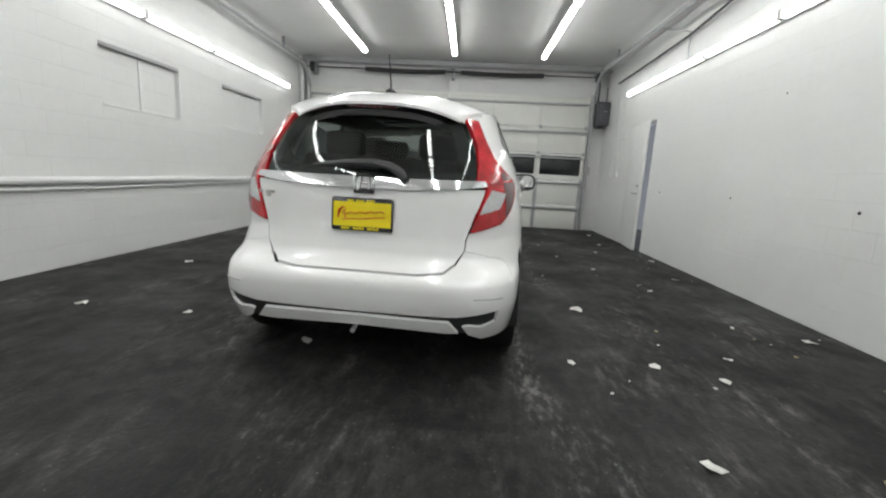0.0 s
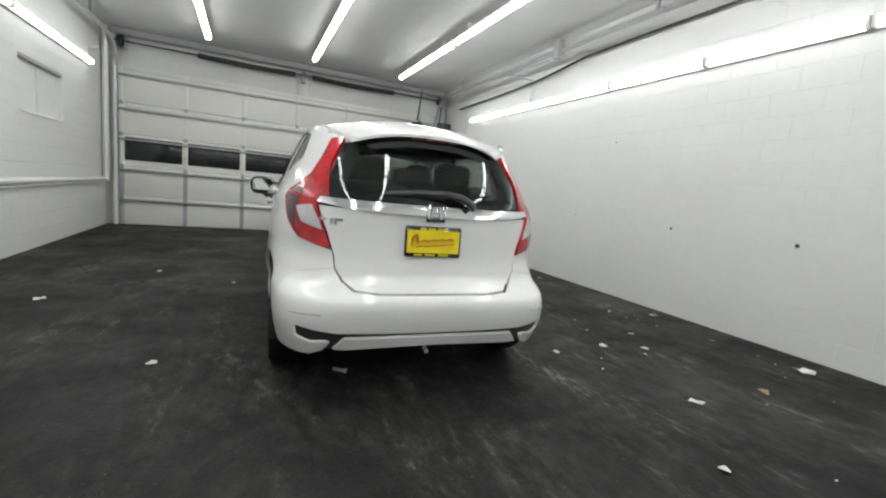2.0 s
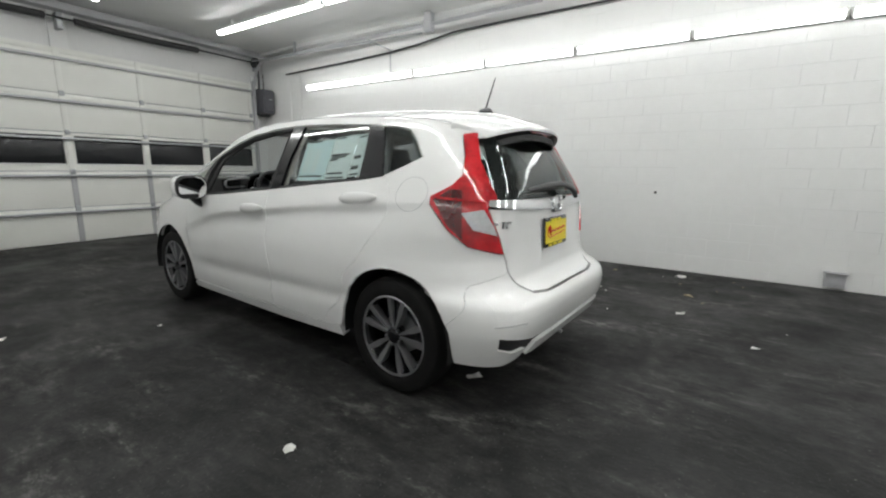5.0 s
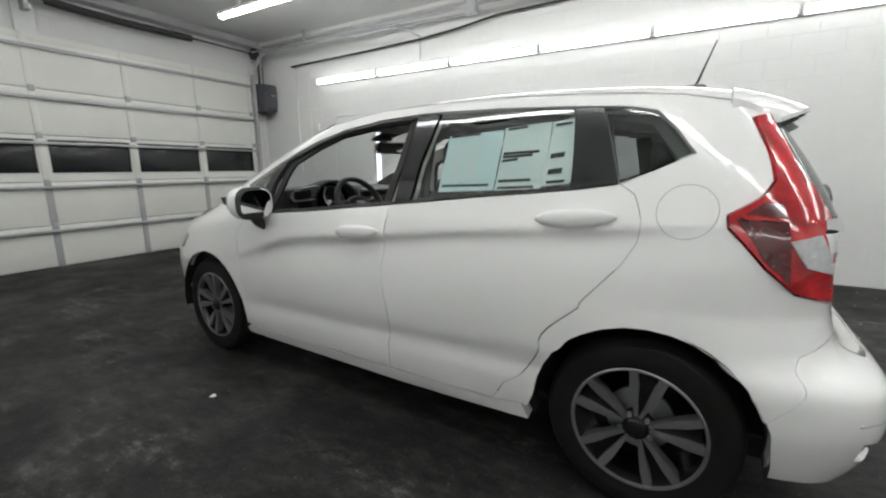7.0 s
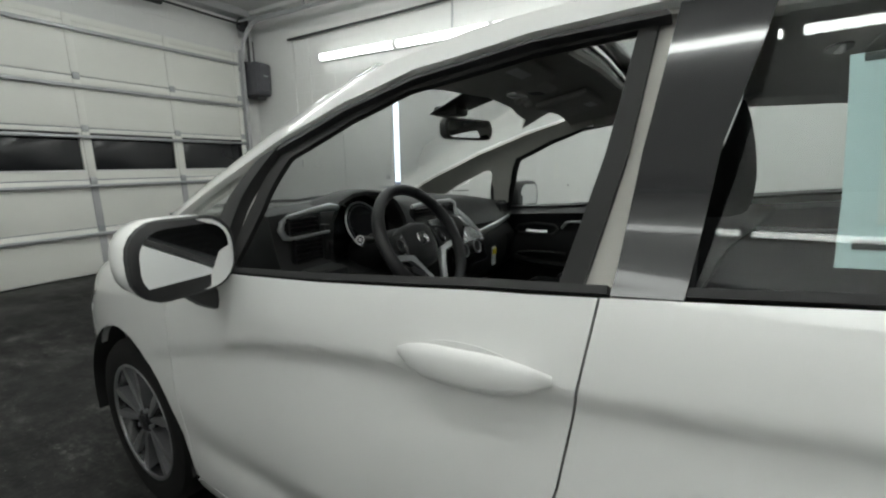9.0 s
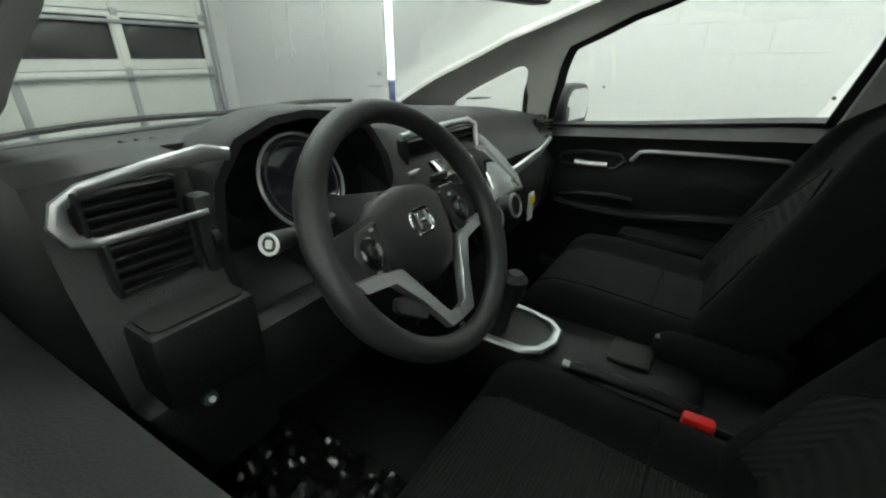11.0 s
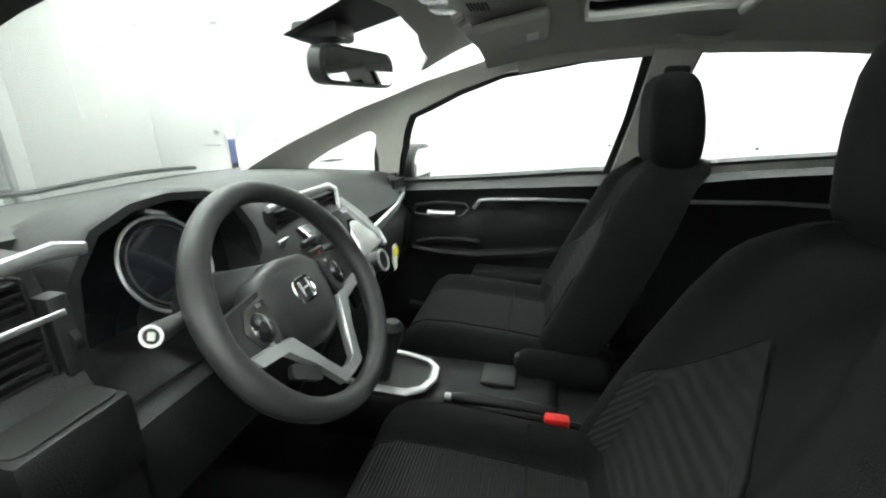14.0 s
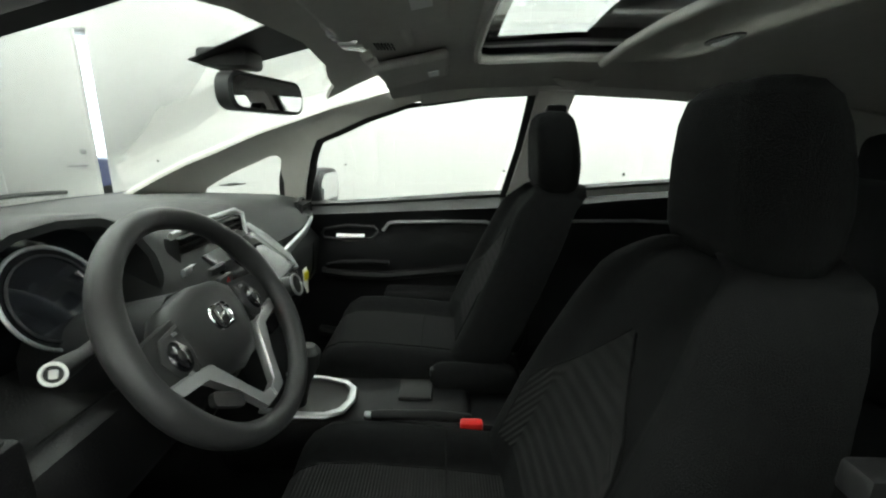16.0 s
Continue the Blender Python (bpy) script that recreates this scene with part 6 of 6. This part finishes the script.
bm = bmesh.new()
loopy = [(-.115, 1.72), (-.118, 1.64), (-.110, 1.57), (-.085, 1.535), (-.04, 1.520), (.01, 1.525), (.035, 1.55), (.045, 1.60), (.045, 1.72)]
sweep(bm, [(x, y, .545 + (y - 1.52) * .10) for x, y in loopy], [.010, .011, .012, .013, .012, .011, .009, .008, .008], seg=8, flat=0.5, up=(0, 0, 1))
part("gear_surround", bm, SILVER, con, "satin silver gear selector surround")
part("gear_plate", prismed([(x * .95, y) for x, y in loopy], .008, Matrix.Translation((0, 0, .530))), BLACK_TRIM, con, "gloss black gear plate")
part("gear_lever", swept([(-.05, 1.65, .53), (-.055, 1.635, .60), (-.06, 1.62, .66), (-.062, 1.615, .695), (-.062, 1.613, .71)], [.016, .017, .028, .030, .016], seg=12), BLACK_TRIM, con, "black gear lever")
part("handbrake", swept([(-.075, 1.22, .520), (-.085, 1.30, .540), (-.100, 1.44, .548), (-.102, 1.46, .549)], [.016, .013, .013, .010], seg=10), DASH_SOFT, con, "black handbrake lever")
part("handbrake_button", swept([(-.102, 1.46, .549), (-.103, 1.475, .550)], .009, seg=10), SILVER, con)
part("cup_holder", boxed((.03, 1.36, .535), (.09, .09, .012), bevel=0.006), SEAL, con, "dark cup holder")
part("console_lip", swept([(-.10, 1.48, .53), (-.105, 1.30, .53), (-.10, 1.10, .515), (.0, 1.04, .51), (.10, 1.10, .515), (.105, 1.30, .53)], .008, seg=6), DASH_SOFT, con)


# seats
def ease(v):
    v = max(0.0, min(1.0, v))
    return v * v * (3 - 2 * v)


def seat(cx, door_side, ahead=0.0):
    """Cloth front seat: cushion and back with raised bolsters, ribbed middles and a headrest."""
    st = part("front_seat", boxed((cx, 1.28, .40), (.42, .44, .12), bevel=0.03), BLACK_TRIM, car, "black cloth front seat with ribbed grey middle panels")
    US = [-1 + i / 14 for i in range(29)]
    puff = lambda u: .030 * ease((abs(u) - .46) / .26) - .085 * max(0.0, (abs(u) - .80) / .20) ** 2

    def pad(name, rows, material, label="", parent=None):
        bm = bmesh.new()
        loft(bm, rows)
        bmesh.ops.recalc_face_normals(bm, faces=bm.faces)
        return part(name, bm, material, parent or st, label, sharp=70)

    def sit(u, y, lift=0.0):
        z = float(np.interp(y, [1.02, 1.15, 1.30, 1.45, 1.54, 1.58, 1.60, 1.61], [.585, .596, .610, .620, .618, .602, .578, .540]))
        return Vector((cx + u * .25, y, z + lift + puff(u) * min(1.0, (1.63 - y) / .10)))

    def lean(u, z, lift=0.0):
        half = float(np.interp(z, [.58, .66, .75, .85, .95, 1.02, 1.06, 1.085, 1.095], [.225, .25, .255, .245, .222, .19, .155, .115, .07]))
        y = 1.162 - .43 * (z - .68) - .030 * ease((z - 1.03) / .06)
        return Vector((cx + u * half, y + lift + puff(u), z))

    cushion = pad("cushion", [[sit(u, y) for u in US] + [(cx + u * .24, y, .47) for u in US[::-1]] for y in (1.02, 1.10, 1.20, 1.30, 1.38, 1.45, 1.50, 1.54, 1.565, 1.58, 1.592, 1.60, 1.606, 1.61)], FABRIC, "black cloth cushion")
    MID = [-.46 + .92 * i / 8 for i in range(9)]
    pad("cushion_centre", [[sit(u, y, .004) for u in MID] + [sit(u, y, -.015) for u in MID[::-1]] for y in (1.12, 1.20, 1.30, 1.38, 1.45, 1.50, 1.54, 1.565, 1.58, 1.592, 1.60)], STRIPES, "ribbed grey cloth centre", cushion)
    for s in (-1, 1):
        part("seat_seam", swept([sit(s * .47, y, .003) for y in (1.10, 1.2, 1.3, 1.4, 1.5, 1.55, 1.58, 1.60)], .0022, seg=6), FABRIC, cushion)
    part("seat_seam", swept([sit(u, 1.30, .004) for u in (-.75, -.46, -.2, 0, .2, .46, .75)], .0022, seg=6), FABRIC, cushion)
    back = pad("backrest", [[lean(u, z) for u in US] + [(lean(u, z).x, lean(0, z).y - .13 + .02 * abs(u) ** 2, z) for u in US[::-1]] for z in (.58, .62, .66, .70, .75, .80, .85, .90, .95, .99, 1.02, 1.045, 1.065, 1.08, 1.09, 1.096)], FABRIC, "black cloth backrest")
    # ribbed middle with a peak, below a plain upper panel
    peak = lambda z: 1.42 * min(1.0, max(.0, (.972 - z) / .17))
    zs = (.66, .70, .74, .775, .80, .83, .86, .89, .92, .945, .965)
    pad("backrest_centre", [[lean(u * peak(z), z, .004) for u in MID] + [lean(u * peak(z), z, -.015) for u in MID[::-1]] for z in zs], STRIPES, "ribbed grey cloth back centre", back)
    for s in (-1, 1):
        part("seat_seam", swept([lean(s * peak(z) * .465, z, .003) for z in zs], .0022, seg=6), FABRIC, back)
    rows_ = []
    for z, w, d, y in ((1.075, .18, .06, .920), (1.085, .22, .095, .920), (1.11, .240, .115, .920), (1.155, .244, .122, .922), (1.20, .238, .120, .927), (1.25, .216, .112, .934), (1.28, .19, .098, .937), (1.296, .155, .07, .937), (1.302, .11, .04, .937)):
        rows_.append([(cx + a, y + b, z) for a, b in round_rect(0, 0, w, d, min(w, d) * .46, 6)])
    pad("headrest", rows_, FABRIC, "black cloth headrest")
    for s in (-1, 1):
        part("headrest_post", swept([(cx + s * .06, .93, 1.04), (cx + s * .06, .93, 1.11)], .006, seg=8), CHROME, st)
    part("buckle_stem", swept([(cx - door_side * .27, 1.20, .48), (cx - door_side * .258, 1.23, .59)], .012, seg=8), BLACK_TRIM, st)
    part("belt_buckle", boxed((cx - door_side * .252, 1.244, .608), (.024, .050, .026), bevel=0.006), RED_PLASTIC if door_side < 0 else BLACK_TRIM, st, "red belt buckle" if door_side < 0 else "black belt buckle")
    if door_side > 0:
        part("armrest_pad", boxed((cx - .25, 1.15, .59), (.08, .24, .085), bevel=0.035, seg=3), FABRIC, st)
    for o in (st, *st.children_recursive):
        o.data.transform(Matrix.Translation((0, ahead, 0)))
    return st


seat(-.36, -1)
seat(.36, 1, .075)
# the fittings round the driver settle a little towards the cabin's middle
SETTLE = Matrix.Translation((.70, 1.5, 1.15)) @ Matrix.Scale(0.96, 4) @ Matrix.Translation((-.70, -1.5, -1.15))
for ob in [o for o in car.children if o.name.split(".")[0] in ("dashboard", "centre_console")]:
    rise = Matrix.Translation((0, .012, .028)) if ob.name.startswith("centre") else Matrix.Translation((.010, .006, 0))
    for o in (ob, *ob.children_recursive):
        o.data.transform(rise @ SETTLE)

# seat belts at the centre pillars
for s in (-1, 1):
    b = part("seat_belt", swept([(s * .605, .93, 1.32), (s * .640, .955, 1.10), (s * .665, .95, .80), (s * .68, .93, .40)], .024, seg=8, flat=0.08, up=(1, 0, 0)), BLACK_TRIM, car, "black seat belt webbing")
    part("belt_guide", boxed((s * .605, .94, 1.31), (.03, .07, .06), bevel=0.01), BLACK_TRIM, b)
    part("belt_tongue", boxed((s * .640, .968, .93), (.02, .05, .035), bevel=0.005), CHROME, b, "bright belt tongue")
    part("belt_stop", boxed((s * .642, .968, .975), (.03, .06, .03), bevel=0.006), BLACK_TRIM, b)
# rear bench
part("rear_bench", boxed((0, .42, .50), (1.22, .50, .20), bevel=0.06, seg=3), FABRIC, car, "black cloth rear bench")
for x, w in ((-.29, .58), (.29, .58)):
    r = part("rear_backrest", boxed((x, 0, 0), (w, .13, .56), bevel=0.05, seg=3, m=Matrix.Translation((0, .13, .86)) @ Matrix.Rotation(radians(14), 4, "X")), FABRIC, car, "black cloth rear backrest")
    part("rear_headrest", boxed((x, .03, 1.19), (.25, .09, .15), bevel=0.04, seg=3), FABRIC, r, "black cloth rear headrest")
part("rear_headrest", boxed((0, .035, 1.165), (.20, .08, .10), bevel=0.03, seg=3), FABRIC, car, "small centre headrest")

# price sheets stuck inside the left rear window, with bars for print
for (y0, y1, z0, z1, za, m, nm) in ((.805, .56, 1.075, 1.315, 1.075, STICKER_BLUE, "a"), (.555, .375, 1.085, 1.335, 1.085, STICKER, "b"), (.37, .275, 1.105, 1.345, 1.105, STICKER, "c")):
    shp = [(y0, z0), (y0, z1 - .012), (y1, z1), (y1, z0 + .012)]
    sh = panel("price_sheet", shp, m, car, off=-0.015, thick=0.0012, gap=0, label="printed paper price sheet on the window", step=0.1)
    rows_ = {"a": ((.93, .6), (.10, .95)), "b": ((.92, .5), (.55, .9), (.50, .75), (.44, .4), (.14, .8), (.04, .9)), "c": ((.9, .8), (.45, .7), (.42, .7), (.05, .9), (.22, .7), (.18, .7))}[nm]
    for f, w in rows_:
        zc = z0 + (z1 - z0) * f
        ya, yb = y0 - .012, y0 - .012 - (abs(y1 - y0) - .024) * w
        panel("print_bar", [(ya, zc - .005), (ya, zc + .005), (yb, zc + .012), (yb, zc + .002)], INK, sh, off=-0.0135, thick=0.0006, gap=0, step=0.2)
    if nm == "a":
        for ya in (.775, .70):
            panel("print_block", [(ya, 1.12), (ya, 1.26), (ya - .05, 1.264), (ya - .05, 1.124)], STICKER, sh, off=-0.0135, thick=0.0006, gap=0, step=0.2)
# hanging tag under the dash, crumpled clear film on the floor
part("paper_tag", boxed((.372, 1.755, .765), (.036, .004, .085), bevel=0.001), WHITE_TRIM, dash, "white and yellow hanging tag")
part("tag_band", boxed((.372, 1.751, .785), (.036, .003, .024)), YELLOW, dash)
bm = bmesh.new()
bmesh.ops.create_grid(bm, x_segments=44, y_segments=44, size=0.5)
for v in bm.verts:
    x, y = v.co.x * .34 - .48, v.co.y * .42 + 1.90
    h = noise.fractal(Vector((x * 9, y * 9, 3.1)), 0.9, 2.1, 5)
    v.co = Vector((x, y, .335 + .05 * abs(h) + .02 * noise.noise(Vector((x * 22, y * 22, 0)))))
part("floor_film", bm, FILM, car, "crumpled clear plastic film on the mat", sharp=20)
part("pedal", boxed((-.33, 2.20, .47), (.07, .02, .09), bevel=0.006), RUBBER, car, "black pedal")
part("pedal", boxed((-.22, 2.18, .44), (.05, .02, .15), bevel=0.006), RUBBER, car, "black pedal")

# ---- litter on the floor ----
rnd = random.Random(4)


def scrap(x, y, size, material, label, name):
    """A torn, slightly curled scrap lying on the floor."""
    bm = bmesh.new()
    n = rnd.randint(6, 9)
    pts = [(size * rnd.uniform(.5, 1.1) * math.cos(2 * math.pi * i / n), size * rnd.uniform(.35, .9) * math.sin(2 * math.pi * i / n)) for i in range(n)]
    c = bm.verts.new((0, 0, .006 + size * .15))
    a = [bm.verts.new((px, py, .003 + rnd.random() * size * .35)) for px, py in pts]
    c2 = bm.verts.new((0, 0, .002))
    b = [bm.verts.new((v.co.x * .97, v.co.y * .97, max(.0005, v.co.z - .003))) for v in a]
    for i in range(n):
        j = (i + 1) % n
        bm.faces.new((c, a[i], a[j]))
        bm.faces.new((c2, b[j], b[i]))
        bm.faces.new((a[j], a[i], b[i], b[j]))
    ob = part(name, bm, material, None, sharp=20)
    ob.matrix_world = pose(x, y, 0.0, 0, 0, rnd.uniform(0, 360))
    tagged(ob, label, name.replace("_", " "), "floor litter")


for x, y, s in ((-2.63, 2.93, .06), (-1.84, 2.90, .035), (-.87, 2.57, .06), (.98, 3.59, .06), (1.18, 2.57, .045), (1.70, 2.77, .03), (1.50, 2.45, .04), (2.62, 6.1, .06), (2.42, 5.0, .05), (1.03, 1.70, .05), (1.31, 6.04, .03), (2.40, 1.80, .075),
                (.53, 1.22, .035), (.70, 2.55, .03), (-2.8, 4.35, .05), (-1.49, 4.84, .02), (2.5, 3.2, .06), (1.9, 4.4, .03), (1.6, 5.3, .03), (2.0, 6.6, .035), (2.3, 7.4, .04), (1.2, 7.0, .03), (2.45, 8.6, .07), (0.0, .63, .03), (2.1, 3.4, .025), (-2.2, 5.4, .03)):
    scrap(x, y, s, PAPER, "white torn paper scrap on the floor", "paper_scrap")
for x, y, s in ((1.66, 1.67, .05), (2.37, 2.47, .03), (-3.5, 3.9, .07), (-3.5, 6.1, .07), (1.45, 3.2, .02), (.9, 4.6, .02), (2.2, 2.9, .02)):
    scrap(x, y, s, LEAF if x > 0 else DARK_STEEL, "small brown dry leaf on the floor" if x > 0 else "dark flattened debris by the wall", "dry_leaf" if x > 0 else "debris")
for _ in range(60):
    x, y = rnd.uniform(.7, 2.7), rnd.uniform(1.0, 8.5)
    scrap(x, y, rnd.uniform(.006, .014), PAPER if rnd.random() < .6 else LEAF, "tiny pale crumb on the floor", "crumb")
